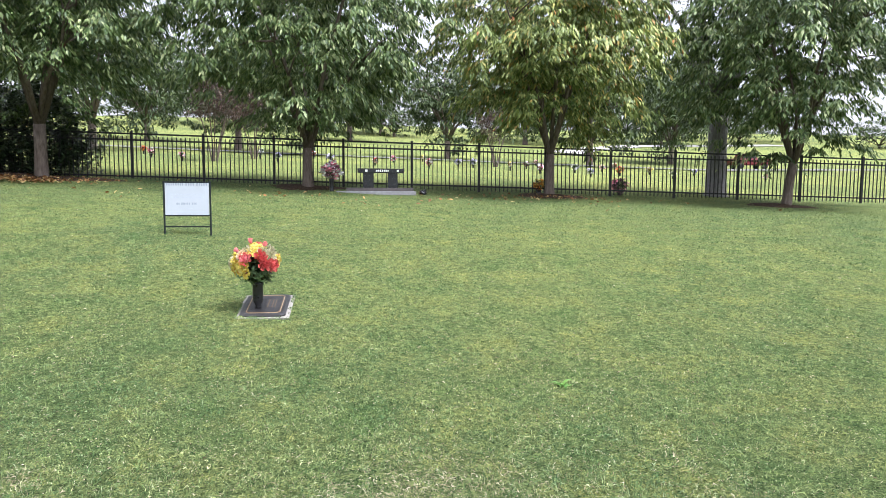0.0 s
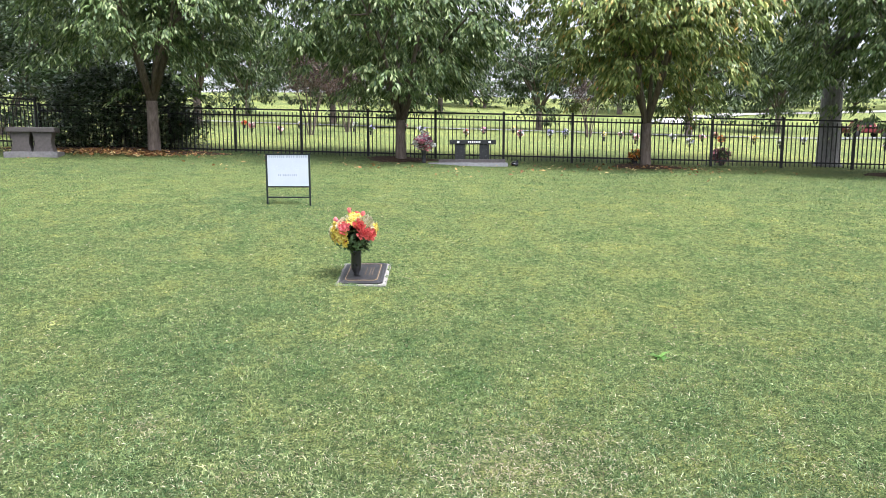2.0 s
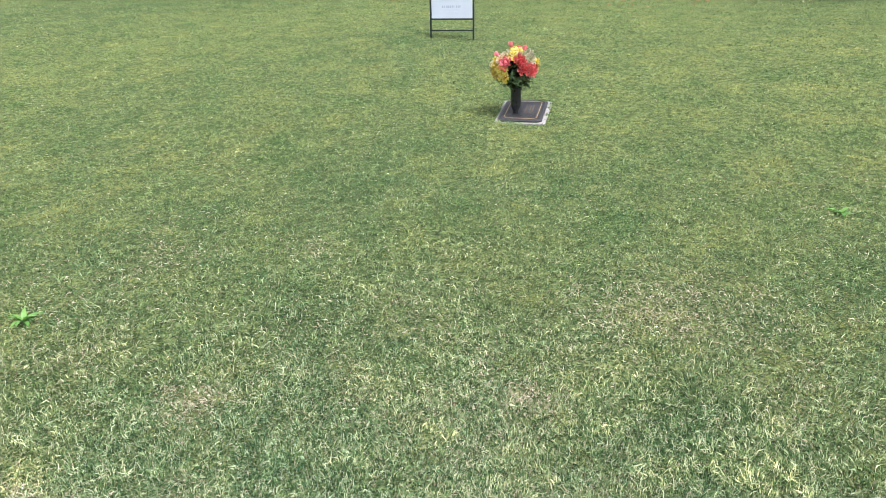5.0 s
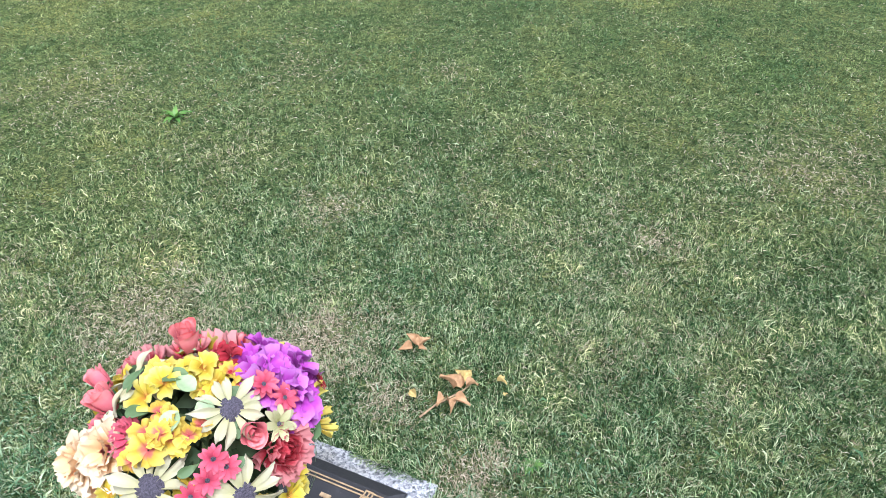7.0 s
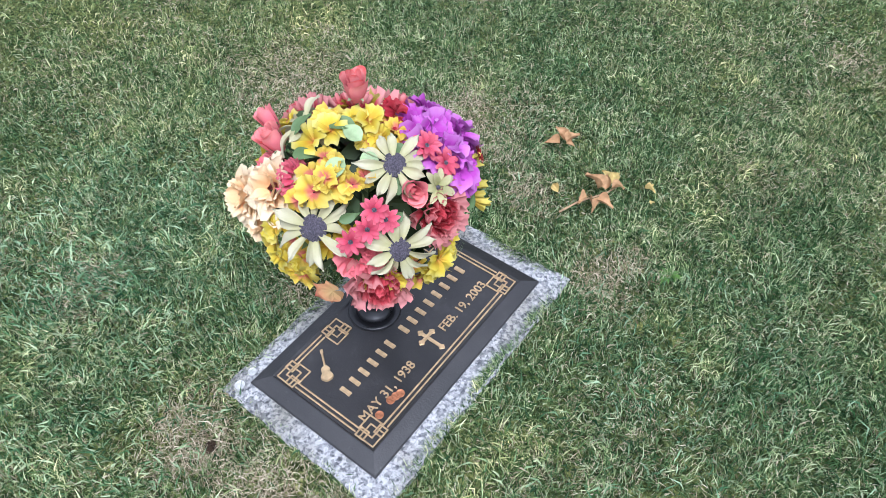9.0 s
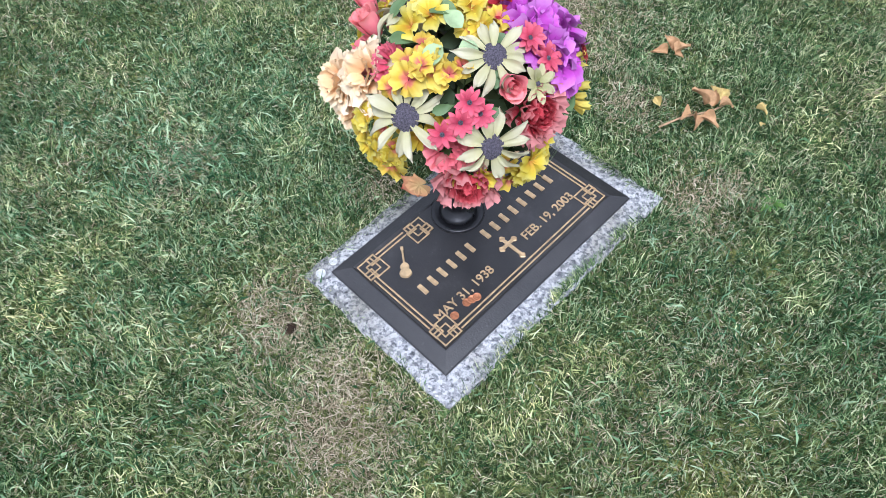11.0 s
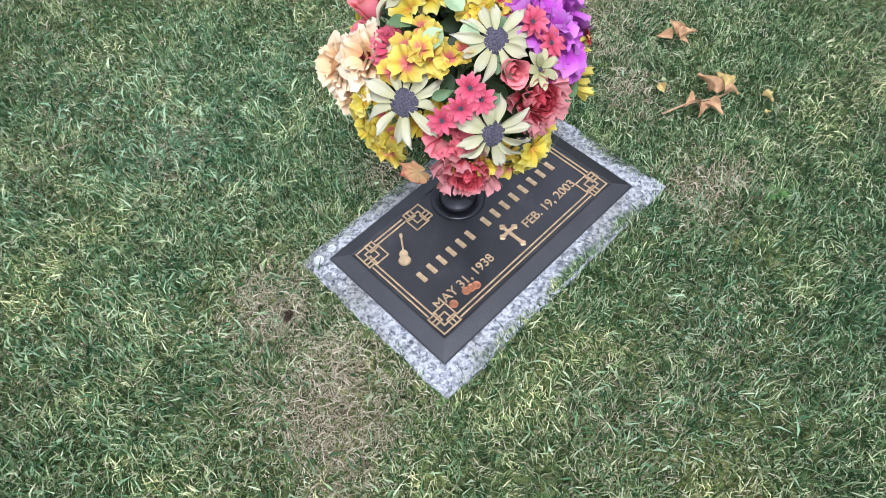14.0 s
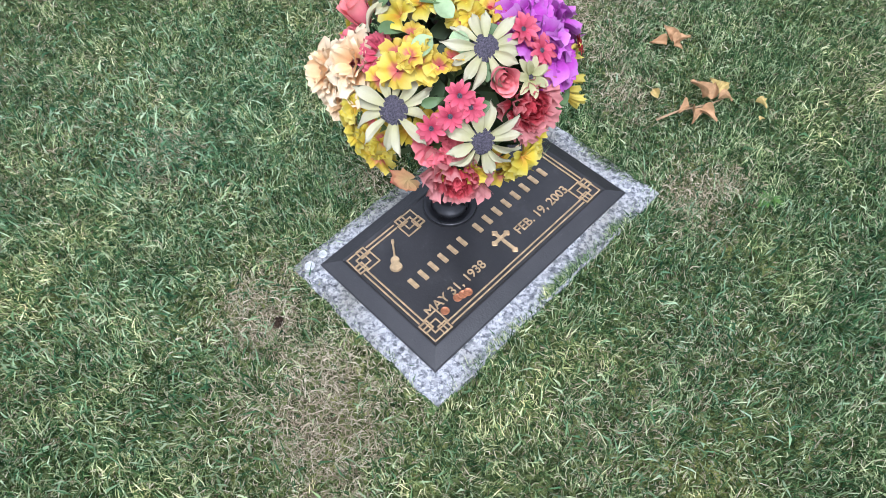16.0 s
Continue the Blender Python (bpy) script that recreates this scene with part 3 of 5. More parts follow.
def fence_run(name, start, step, count, label, height=1.25):
    t = thing(name, Matrix.Translation(start), label, "fence", kind="structure")
    d = Vector((step.x, step.y, 0))
    ang = math.atan2(step.y, step.x)
    turn = Matrix.Rotation(ang, 4, "Z")
    post = bmesh.new()
    box(0.062, 0.062, height + 0.04, (0, 0, 0), 0.004, post)
    box(0.074, 0.074, 0.018, (0, 0, height + 0.04), 0.006, post)
    pm = bpy.data.meshes.new("post")
    post.to_mesh(pm)
    post.free()
    pm.materials.append(M_FENCE)
    pk = box(0.021, 0.021, height - 0.10, (0, 0, 0.03), 0.0)
    km = bpy.data.meshes.new("picket")
    pk.to_mesh(km)
    pk.free()
    km.materials.append(M_FENCE)
    for k in range(count + 1):
        p = step * k
        put("post", pm, t, "", Matrix.Translation(p - Vector((0, 0, height))) @ turn)
    rail_len = step.length
    for k in range(count):
        for dz in (-0.012, -0.17, -1.105):
            a = step * k + Vector((0, 0, dz))
            rot = step.to_track_quat("X", "Z").to_matrix().to_4x4()
            bm = box(rail_len - 0.056, 0.034, 0.040, (rail_len / 2, 0, -0.017), 0.003)
            ob = part("rail", bm, M_FENCE, t)
            ob.matrix_basis = Matrix.Translation(a) @ rot
        for j in range(1, 16):
            p = step * (k + j / 16)
            put("picket", km, t, "", Matrix.Translation(p - Vector((0, 0, height))) @ turn)
    return t


fence_run("metal_fence", Vector((FX, FY, FZ)) - FD * 6, FD, 18, "black ornamental metal picket fence along the lawn")
fence_run("metal_fence", Vector((-10.12, 17.95, 3.0)), Vector((-0.95, -1.10, 0.02)), 4, "black metal picket fence section turning away beside the conifer", 1.27)


# ---- the near marker ----
def near_marker():
    t = thing("grave_marker", pose(MARKER_X, MARKER_Y, 0.0), "dark bronze grave plaque on speckled granite set in grass", "grave marker")
    bm = box(0.450, 0.710, 0.10, (0, 0, -0.088), 0.006)
    bmesh.ops.subdivide_edges(bm, edges=list(bm.edges), cuts=14, use_grid_fill=True)
    r = random.Random(3)
    for v in bm.verts:
        if abs(abs(v.co.x) - 0.226) < 0.012 or abs(abs(v.co.y) - 0.356) < 0.012:
            k = 0.007 * noise.noise(v.co * 22) + r.uniform(-0.0025, 0.0025)
            v.co.x += k * (1 if v.co.x > 0 else -1)
            v.co.y += k * (1 if v.co.y > 0 else -1)
    part("granite_base", bm, M_GRANITE, t, "rough-edged speckled grey granite")
    # plaque: sloping rim round a sunk flat field; its own axes: u along the lettering, v to its top
    pl = Matrix.Translation((-0.006, -0.005, 0.012)) @ Matrix.Rotation(math.pi / 2, 4, "Z")
    bm = bmesh.new()
    loops = []
    for hu, hv, z in [(0.305, 0.178, 0.0), (0.305, 0.178, 0.006), (0.303, 0.176, 0.008), (0.272, 0.146, 0.019), (0.269, 0.143, 0.0192), (0.266, 0.140, 0.0165)]:
        loops.append([bm.verts.new((sx * hu, sy * hv, z)) for sx, sy in ((-1, -1), (1, -1), (1, 1), (-1, 1))])
    for a, b in zip(loops, loops[1:]):
        for i in range(4):
            bm.faces.new((a[i], a[(i + 1) % 4], b[(i + 1) % 4], b[i]))
    bm.faces.new(loops[-1])
    plaque = part("plaque", bm, M_BRONZE, t, "dark weathered bronze plaque with sloping rim")
    plaque.matrix_basis = pl
    top = 0.0163

    def bar(u0, v0, u1, v1, w=0.0035, h=0.003, name="border_line"):
        a, b = Vector((u0, v0, 0)), Vector((u1, v1, 0))
        d = b - a
        ob = part(name, box(d.length + w, w, h, (0, 0, 0), 0.0008, segs=1), M_RAISED, plaque)
        ob.matrix_basis = Matrix.Translation((*((a + b) / 2).xy, top)) @ Matrix.Rotation(math.atan2(d.y, d.x), 4, "Z")

    def knot(u, v, su, sv):
        """Interlaced squares in a corner: outer corner at (u, v), growing by su, sv."""

        def square(a, b, s, up):
            bm = bmesh.new()
            for x0, y0, x1, y1 in ((a, b, a + s, b), (a + s, b, a + s, b + s), (a + s, b + s, a, b + s), (a, b + s, a, b)):
                cx, cy = (x0 + x1) / 2, (y0 + y1) / 2
                lx, ly = abs(x1 - x0) + 0.003, abs(y1 - y0) + 0.003
                box(lx, ly, up + (0.0002 if lx > ly else 0), (u + su * cx, v + sv * cy, 0), 0.0006, bm, segs=1)
            ob = part("ornament_square", bm, M_RAISED, plaque, "raised bronze square outline")
            ob.matrix_basis = Matrix.Translation((0, 0, top))
        square(0, 0, 0.036, 0.0026)
        square(0.014, 0.014, 0.036, 0.0032)
        square(0.026, -0.001, 0.020, 0.0038)
        square(-0.001, 0.026, 0.020, 0.0044)
    U, V = 0.262, 0.136
    for su in (1, -1):
        for sv in (1, -1):
            knot(-su * U, -sv * V, su, sv)
    for k in (0.0, 0.010):
        bar(-U + 0.052, -V + 0.004 + k, U - 0.052, -V + 0.004 + k)
        for s in (-1, 1):
            bar(s * (U - 0.004 - k), -V + 0.052, s * (U - 0.004 - k), V - 0.052)
            bar(s * (U - 0.052), V - 0.004 - k, s * 0.130, V - 0.004 - k)
    for s in (-1, 1):
        knot(s * 0.075, V, -s * -1, -1)
    # the name, as plain bars
    for u0, u1, count in ((-0.216, -0.040, 6), (-0.020, 0.226, 8)):
        step = (u1 - u0) / count
        for k in range(count):
            ob = part("name_bar", box(step * 0.36, 0.028, 0.004, (0, 0, 0), 0.001, segs=1), M_RAISED, plaque, "raised bronze bar")
            ob.matrix_basis = Matrix.Translation((u0 + step * (k + 0.5), -0.008, top))

    def words(text, u, v, size):
        cu = bpy.data.curves.new("date", "FONT")
        cu.body, cu.size, cu.extrude, cu.bevel_depth = text, size, 0.0012, 0.0002
        tmp = new("tmp", cu)
        me = bpy.data.meshes.new_from_object(tmp.evaluated_get(bpy.context.evaluated_depsgraph_get()))
        bpy.data.objects.remove(tmp)
        me.materials.clear()
        me.materials.append(M_RAISED)
        put("date_lettering", me, plaque, "raised bronze lettering", Matrix.Translation((u, v, top + 0.0012)))
    words("MAY 31, 1938", -0.232, -0.088, 0.0295)
    words("FEB. 19, 2003", 0.046, -0.086, 0.0305)
    # cross with flared arms
    bm = bmesh.new()
    for w, h, x, y, up in ((0.008, 0.060, 0, -0.006, 0.0040), (0.038, 0.008, 0, 0.006, 0.0046)):
        box(w, h, up, (x, y, 0), 0.001, bm, segs=1)
    for x, y in ((0, 0.024), (0, -0.036), (0.019, 0.006), (-0.019, 0.006)):
        box(0.013, 0.013, 0.0035, (x, y, 0), 0.002, bm, Matrix.Rotation(math.pi / 4, 4, "Z"), segs=1)
    ob = part("cross", bm, M_RAISED, plaque, "raised bronze cross")
    ob.matrix_basis = Matrix.Translation((0.010, -0.069, top))
    # guitar
    bm = bmesh.new()
    outline = []
    for k in range(36):
        a = 2 * math.pi * k / 36
        y = math.cos(a)
        w = 0.0125 * (1 + 0.22 * (-y)) * (1 - 0.38 * math.exp(-((y - 0.12) / 0.28) ** 2))
        outline.append((math.sin(a) * w * 1.15, y * 0.020))
    lo = [bm.verts.new((x, y, 0)) for x, y in outline]
    hi = [bm.verts.new((x * 0.93, y * 0.93, 0.005)) for x, y in outline]
    bm.faces.new(hi)
    for i in range(36):
        bm.faces.new((lo[i], lo[(i + 1) % 36], hi[(i + 1) % 36], hi[i]))
    box(0.0045, 0.036, 0.005, (0, 0.036, 0.001), 0.001, bm, segs=1)
    box(0.007, 0.010, 0.004, (0, 0.057, 0.001), 0.001, bm, segs=1)
    guitar = part("guitar_emblem", bm, M_RAISED, plaque, "raised bronze guitar")
    guitar.matrix_basis = Matrix.Translation((-0.194, 0.055, top)) @ Matrix.Rotation(radians(-36), 4, "Z")
    # ring round the vase hole
    ring = part("vase_ring", lathe([(0.062, 0), (0.062, 0.004), (0.058, 0.006), (0.052, 0.006), (0.049, 0.002)], 40), M_VASE, plaque, "dark bronze vase ring", True)
    ring.matrix_basis = Matrix.Translation((0.0, 0.083, top))


near_marker()
VASE_AT = (-0.101, 0.0)


def near_vase():
    t = thing("flower_vase", pose(VASE_AT[0], VASE_AT[1], 0.029), "dark bronze vase standing on the plaque ring", "vase")
    part("body", lathe([(0.040, 0), (0.042, 0.004), (0.036, 0.010), (0.024, 0.018), (0.022, 0.03), (0.026, 0.06), (0.033, 0.11), (0.041, 0.17), (0.050, 0.225), (0.052, 0.232), (0.049, 0.236), (0.044, 0.23)], 32), M_VASE, t, smooth=True)


near_vase()


# ---- sign ----
def sign():
    x0, x1, y = -1.802, -1.196, 9.11
    zg = land1(-1.5, 9.11)
    t = thing("sign", pose((x0 + x1) / 2, y, zg, 0, 0, -2.5), "white notice panel in a dark metal frame on the lawn", "sign")
    w, top = 0.606, 1.545 - zg
    for s in (-1, 1):
        part("leg", box(0.022, 0.022, top + 0.08, (s * w / 2, 0, -0.08), 0.003), M_SIGNFRAME, t)
    for z, nm in ((top - 0.022, "top_bar"), (top - 0.47, "middle_bar"), (0.10, "bottom_bar")):
        part(nm, box(w - 0.022, 0.02, 0.020, (0, 0, z), 0.003), M_SIGNFRAME, t)
    pan = part("panel", box(w - 0.03, 0.006, 0.446, (0, -0.004, top - 0.468), 0.002), M_SIGN, t, "white panel with faded grey print")
    q = random.Random(4)
    for dz, ww, hh, mat in ((0.022, 0.53, 0.034, M_GREYINK), (0.10, 0.26, 0.008, M_PALEINK), (0.165, 0.44, 0.016, M_PALEINK), (0.205, 0.46, 0.016, M_PALEINK), (0.285, 0.28, 0.028, M_GREYINK), (0.36, 0.20, 0.006, M_PALEINK)):
        u = -ww / 2
        while u < ww / 2 - 0.01:
            b = hh * q.uniform(0.35, 0.6)
            part("print_bar", box(b, 0.001, hh, (u + b / 2, -0.0082, top - dz - hh), 0), mat, pan)
            u += b + hh * (0.4 if q.random() < 0.85 else 0.9)


sign()


# ---- benches ----
def dark_bench():
    x, y = 1.385, 16.98
    zg = land1(x, y)
    t = thing("memorial_bench", pose(x, y, zg, 0, 0, -3.0), "polished dark granite memorial bench on a stone plinth by the fence", "bench")
    part("seat", box(1.16, 0.40, 0.11, (0, 0, 0.50), 0.012), M_BLACKGRANITE, t)
    for s in (-0.32, 0.29):
        part("leg", box(0.25, 0.30, 0.37, (s, 0, 0.13), 0.008), M_BLACKGRANITE, t)
    part("plinth", box(1.66, 0.46, 0.16, (-0.02, 0.0, -0.03), 0.01), M_BROWNSTONE, t, "dark grey stone plinth")
    for k in range(7):
        part("name_bar", box(0.024, 0.004, 0.050, (-0.10 + 0.046 * k, -0.202, 0.53), 0), M_WHITEINK, t)
    for s in (-0.36, 0.42):
        part("emblem", box(0.06, 0.004, 0.05, (s, -0.202, 0.53), 0), M_WHITEINK, t)
    s = thing("stone_slab", pose(1.26, 16.70, land1(1.26, 16.70), 0, 0, -3.0), "flat pale granite ledger slab in front of the bench", "slab")
    part("slab", box(1.96, 0.28, 0.10, (0, 0, -0.03), 0.01), M_PALESTONE, s)


def brown_bench():
    x, y = -9.05, 15.95
    zg = land1(x, y)
    t = thing("memorial_bench", pose(x, y, zg, 0, 0, 14), "grey-brown granite bench with two waisted pedestals beside a conifer", "bench")
    part("seat", box(1.04, 0.44, 0.12, (0, 0, 0.56), 0.014), M_BROWNSTONE, t, "grey-brown granite seat slab")
    part("lettering_bar", box(0.42, 0.004, 0.03, (0.18, -0.212, 0.605), 0), M_WHITEINK, t)
    for s in (-0.235, 0.235):
        bm = bmesh.new()
        n = 8
        rings = []
        for k in range(n + 1):
            f = k / n
            w = 0.215 - 0.045 * math.sin(math.pi * f) ** 1.5
            z = 0.10 + 0.46 * f
            rings.append([bm.verts.new((s + sx * w, sy * 0.16, z)) for sx, sy in ((-1, -1), (1, -1), (1, 1), (-1, 1))])
        for a, b in zip(rings, rings[1:]):
            for i in range(4):
                bm.faces.new((a[i], a[(i + 1) % 4], b[(i + 1) % 4], b[i]))
        bm.faces.new(list(reversed(rings[0])))
        bm.faces.new(rings[-1])
        part("pedestal", bm, M_BROWNSTONE, t)
    part("base_slab", box(1.14, 0.60, 0.15, (0, 0, -0.04), 0.015), M_GREYSTONE, t)


dark_bench()
brown_bench()


# ---- trees ----
shade_tree("shade_tree", -6.95, 17.75, 8.6, 3.7, 1.55, 0.155, 1.35, LEAF_A, M_BARK, 11, "spreading green shade tree in front of the fence", group="row of trees along the fence", hanging=True)
shade_tree("shade_tree", -0.47, 17.60, 8.8, 3.6, 1.15, 0.135, 1.05, LEAF_A, M_BARK, 22, "dense green shade tree with drooping leaves by the fence", group="row of trees along the fence", hanging=True)
shade_tree("shade_tree", 5.87, 17.45, 8.2, 3.2, 1.25, 0.13, 1.15, LEAF_C, M_BARK, 33, "shade tree with yellowing leaves and reddish tips by the fence", group="row of trees along the fence", hanging=True)
shade_tree("shade_tree", 12.28, 16.85, 8.6, 3.7, 1.2, 0.125, 1.2, LEAF_A, M_BARK, 44, "green shade tree with a leaning trunk by the fence", group="row of trees along the fence", hanging=True, lean=0.14)
shade_tree("big_tree", 11.9, 19.9, 13, 4.2, 3.0, 0.30, 2.8, LEAF_FAR, M_BARKGREY, 55, "old tree with a thick grey flared trunk behind the fence", clumps=200, per=70, size=0.16)

shrub("evergreen_shrub", -8.3, 18.95, (2.3, 1.0), 2.3, LEAF_BUSH, 61, "dark evergreen shrub filling the fence corner", 260, 70, 0.15)


def conifer():
    x, y = -11.0, 14.6
    z = land1(x, y)
    t = thing("conifer", pose(x, y, z - 0.02), "tall dense green columnar conifer beside the bench", "conifer")
    part("trunk", tube([(0, 0, 0), (0, 0, 5.5)], [0.14, 0.03], 8), M_BARK, t)
    # Solid core added against see-through; its dark green stands for inner shade
    part("inner_foliage", lathe([(0.9, 0.05), (1.25, 0.8), (1.36, 2.0), (1.30, 3.4), (1.08, 4.8), (0.6, 6.2), (0.1, 7.0)], 24), LEAF_BUSH, t, "solid dark green core inside the foliage", True)
    g = np.random.default_rng(5)
    n = 1900
    h = g.random(n) * 7.0
    a = g.random(n) * 2 * np.pi
    rad = 1.5 * np.sqrt(np.clip(1 - (h / 7.2) ** 2.2, 0.01, 1)) * np.clip(0.75 + h / 2.0, 0, 1) * g.uniform(0.86, 1.03, n)
    c = np.stack([np.cos(a) * rad, np.sin(a) * rad, h + 0.05], -1)
    put("foliage", leaf_cloud(c, g.uniform(0.12, 0.22, n), 34, 0.10, 5, LEAF_CONIFER, "foliage", -0.3, 1.2, 0.5), t)


conifer()

# farther trees on the hill
FAR = [(-20.6, 75, 11, 6, 1.0), (8.6, 59, 10, 5.5, 1.0), (19.4, 53.5, 13, 6, 1.0), (-9, 60, 11, 6, 1.0), (-32, 60, 12, 6.5, 1.2), (34, 70, 12, 6, 1.0), (0, 95, 14, 8, 1.0), (-45, 90, 16, 9, 1.0), (28, 110, 16, 9, 1.2), (58, 120, 16, 9, 1.2), (-70, 120, 18, 10, 1), (-18, 130, 18, 10, 1), (-15, 44, 13, 5.5, 1), (-2.5, 52, 13, 5.5, 1), (-30, 46, 14, 6, 1)]
for k in range(15):
    FAR.append((-98 + 15 * k + 4 * math.sin(k * 2.3), 138 + 14 * math.sin(k * 1.7), 16 + 4 * math.sin(k * 3.1), 9.5, 1))
for k in range(12):
    FAR.append((-84 + 16 * k + 5 * math.sin(k * 1.9), 124 + 7 * math.sin(k * 2.7), 6.5 + math.sin(k * 2.1), 9.5, 1))
label = "broad dark green tree on the far cemetery slope"
near_row = FAR[:15]
for row, clumps, per, size in ((near_row, 170, 46, 0.54), (FAR[15:], 120, 22, 1.0)):
    first = None
    for i, (x, y, h, sp, lo) in enumerate(row):
        if first is None:
            first = shade_tree("far_tree", x, y, h, sp, lo, 0.28, 1.7, LEAF_FAR, M_BARK, 70 + len(row), label, clumps, per, size, group="trees on the far slope", droop=0.7)
            bh, bs = h, sp
        else:
            copy_thing(first, pose(x, y, land1(x, y) - 0.05, 0, 0, 47 * i) @ Matrix.Diagonal((sp / bs, sp / bs, h / bh, 1)))


# ---- cut flowers ----
def radial_material(name, stops, rough=0.6, through_it=0.3, reach=0.03, streak=60, least=0.56, most=0.84):
    """Petal cloth whose colour runs from the flower's middle outwards."""
    m = Mat(name, rough, 0, 0.25)
    v = m.n.new("ShaderNodeVectorMath")
    v.operation = "LENGTH"
    m.l.new(m.coord(), v.inputs[0])
    f = m.math("MULTIPLY", v.outputs["Value"], 1.0 / reach)
    f = m.math("ADD", f, m.math("MULTIPLY", m.math("SUBTRACT", m.noise(streak, 3), 0.5), 0.5))
    c = m.ramp(f, stops)
    w = m.ramp(m.island(), [(0.0, (least, least, least)), (1.0, (most, most, most))])
    c = m.mix(1.0, c, w, "MULTIPLY")
    m.color(c).leafy(c, through_it)
    m.bump(m.noise(220, 3), 0.25, 0.002)
    return m.m


P_CREAM = radial_material("cream_petals", [(0.0, (0.42, 0.44, 0.14)), (0.35, (0.66, 0.63, 0.33)), (1.0, (0.78, 0.74, 0.52))], reach=0.055, streak=90, least=0.5, most=0.76)
P_CENTRE = plain("dark_seed_head", (0.085, 0.075, 0.10), 0.9, 0, 0.7, 420, 1.0)
P_CORAL = radial_material("coral_petals", [(0.0, (0.60, 0.11, 0.14)), (0.5, (0.84, 0.23, 0.27)), (0.85, (0.90, 0.34, 0.33)), (1.0, (0.84, 0.16, 0.15))], reach=0.055, least=0.76, most=1.0)
P_RED = radial_material("red_petals", [(0.0, (0.24, 0.008, 0.018)), (0.45, (0.50, 0.028, 0.045)), (0.75, (0.68, 0.09, 0.11)), (1.0, (0.86, 0.36, 0.35))], reach=0.045)
P_PINK = radial_material("pink_petals", [(0.0, (0.42, 0.03, 0.07)), (0.4, (0.74, 0.10, 0.17)), (1.0, (0.84, 0.22, 0.28))], reach=0.03)
P_PURPLE = radial_material("purple_petals", [(0.0, (0.40, 0.03, 0.38)), (0.5, (0.62, 0.09, 0.60)), (1.0, (0.80, 0.34, 0.82))], reach=0.045)
P_YELLOW = radial_material("yellow_petals", [(0.0, (0.74, 0.26, 0.06)), (0.3, (0.78, 0.50, 0.03)), (0.65, (0.88, 0.70, 0.06)), (1.0, (0.88, 0.78, 0.22))], reach=0.03, least=0.55, most=0.84)
P_SCARLET = radial_material("scarlet_petals", [(0.0, (0.62, 0.05, 0.05)), (0.5, (0.88, 0.12, 0.12)), (1.0, (0.88, 0.20, 0.17))], reach=0.05, least=0.55, most=0.82)
P_YELLOWPINK = radial_material("yellow_pink_petals", [(0.0, (0.80, 0.15, 0.18)), (0.32, (0.84, 0.28, 0.17)), (0.52, (0.88, 0.60, 0.06)), (1.0, (0.90, 0.76, 0.15))], reach=0.030, least=0.55, most=0.84)
P_PEACH = radial_material("peach_petals", [(0.0, (0.92, 0.48, 0.20)), (0.5, (0.93, 0.62, 0.32)), (1.0, (0.93, 0.76, 0.52))], through_it=0.2, reach=0.045, least=0.68, most=0.9)
P_GREEN = leaf_material("cloth_leaves", [(0.0, (0.05, 0.10, 0.035)), (0.6, (0.12, 0.19, 0.08)), (1.0, (0.30, 0.38, 0.22))], 0.55, 0.3, 30)
P_PALELEAF = plain("pale_cloth_leaf", (0.24, 0.32, 0.16), 0.6, 0, 0.35, 25, 0.2)
P_AUTUMN = radial_material("autumn_leaf", [(0.0, (0.72, 0.50, 0.22)), (0.5, (0.80, 0.45, 0.22)), (0.85, (0.78, 0.25, 0.16)), (1.0, (0.70, 0.12, 0.10))], reach=0.04, streak=40)
P_STEM = plain("plastic_stem", (0.04, 0.09, 0.03), 0.5, 0, 0.2, 60, 0.1)
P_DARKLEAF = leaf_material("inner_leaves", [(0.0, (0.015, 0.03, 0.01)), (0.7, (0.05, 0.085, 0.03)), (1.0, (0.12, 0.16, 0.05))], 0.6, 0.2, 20)


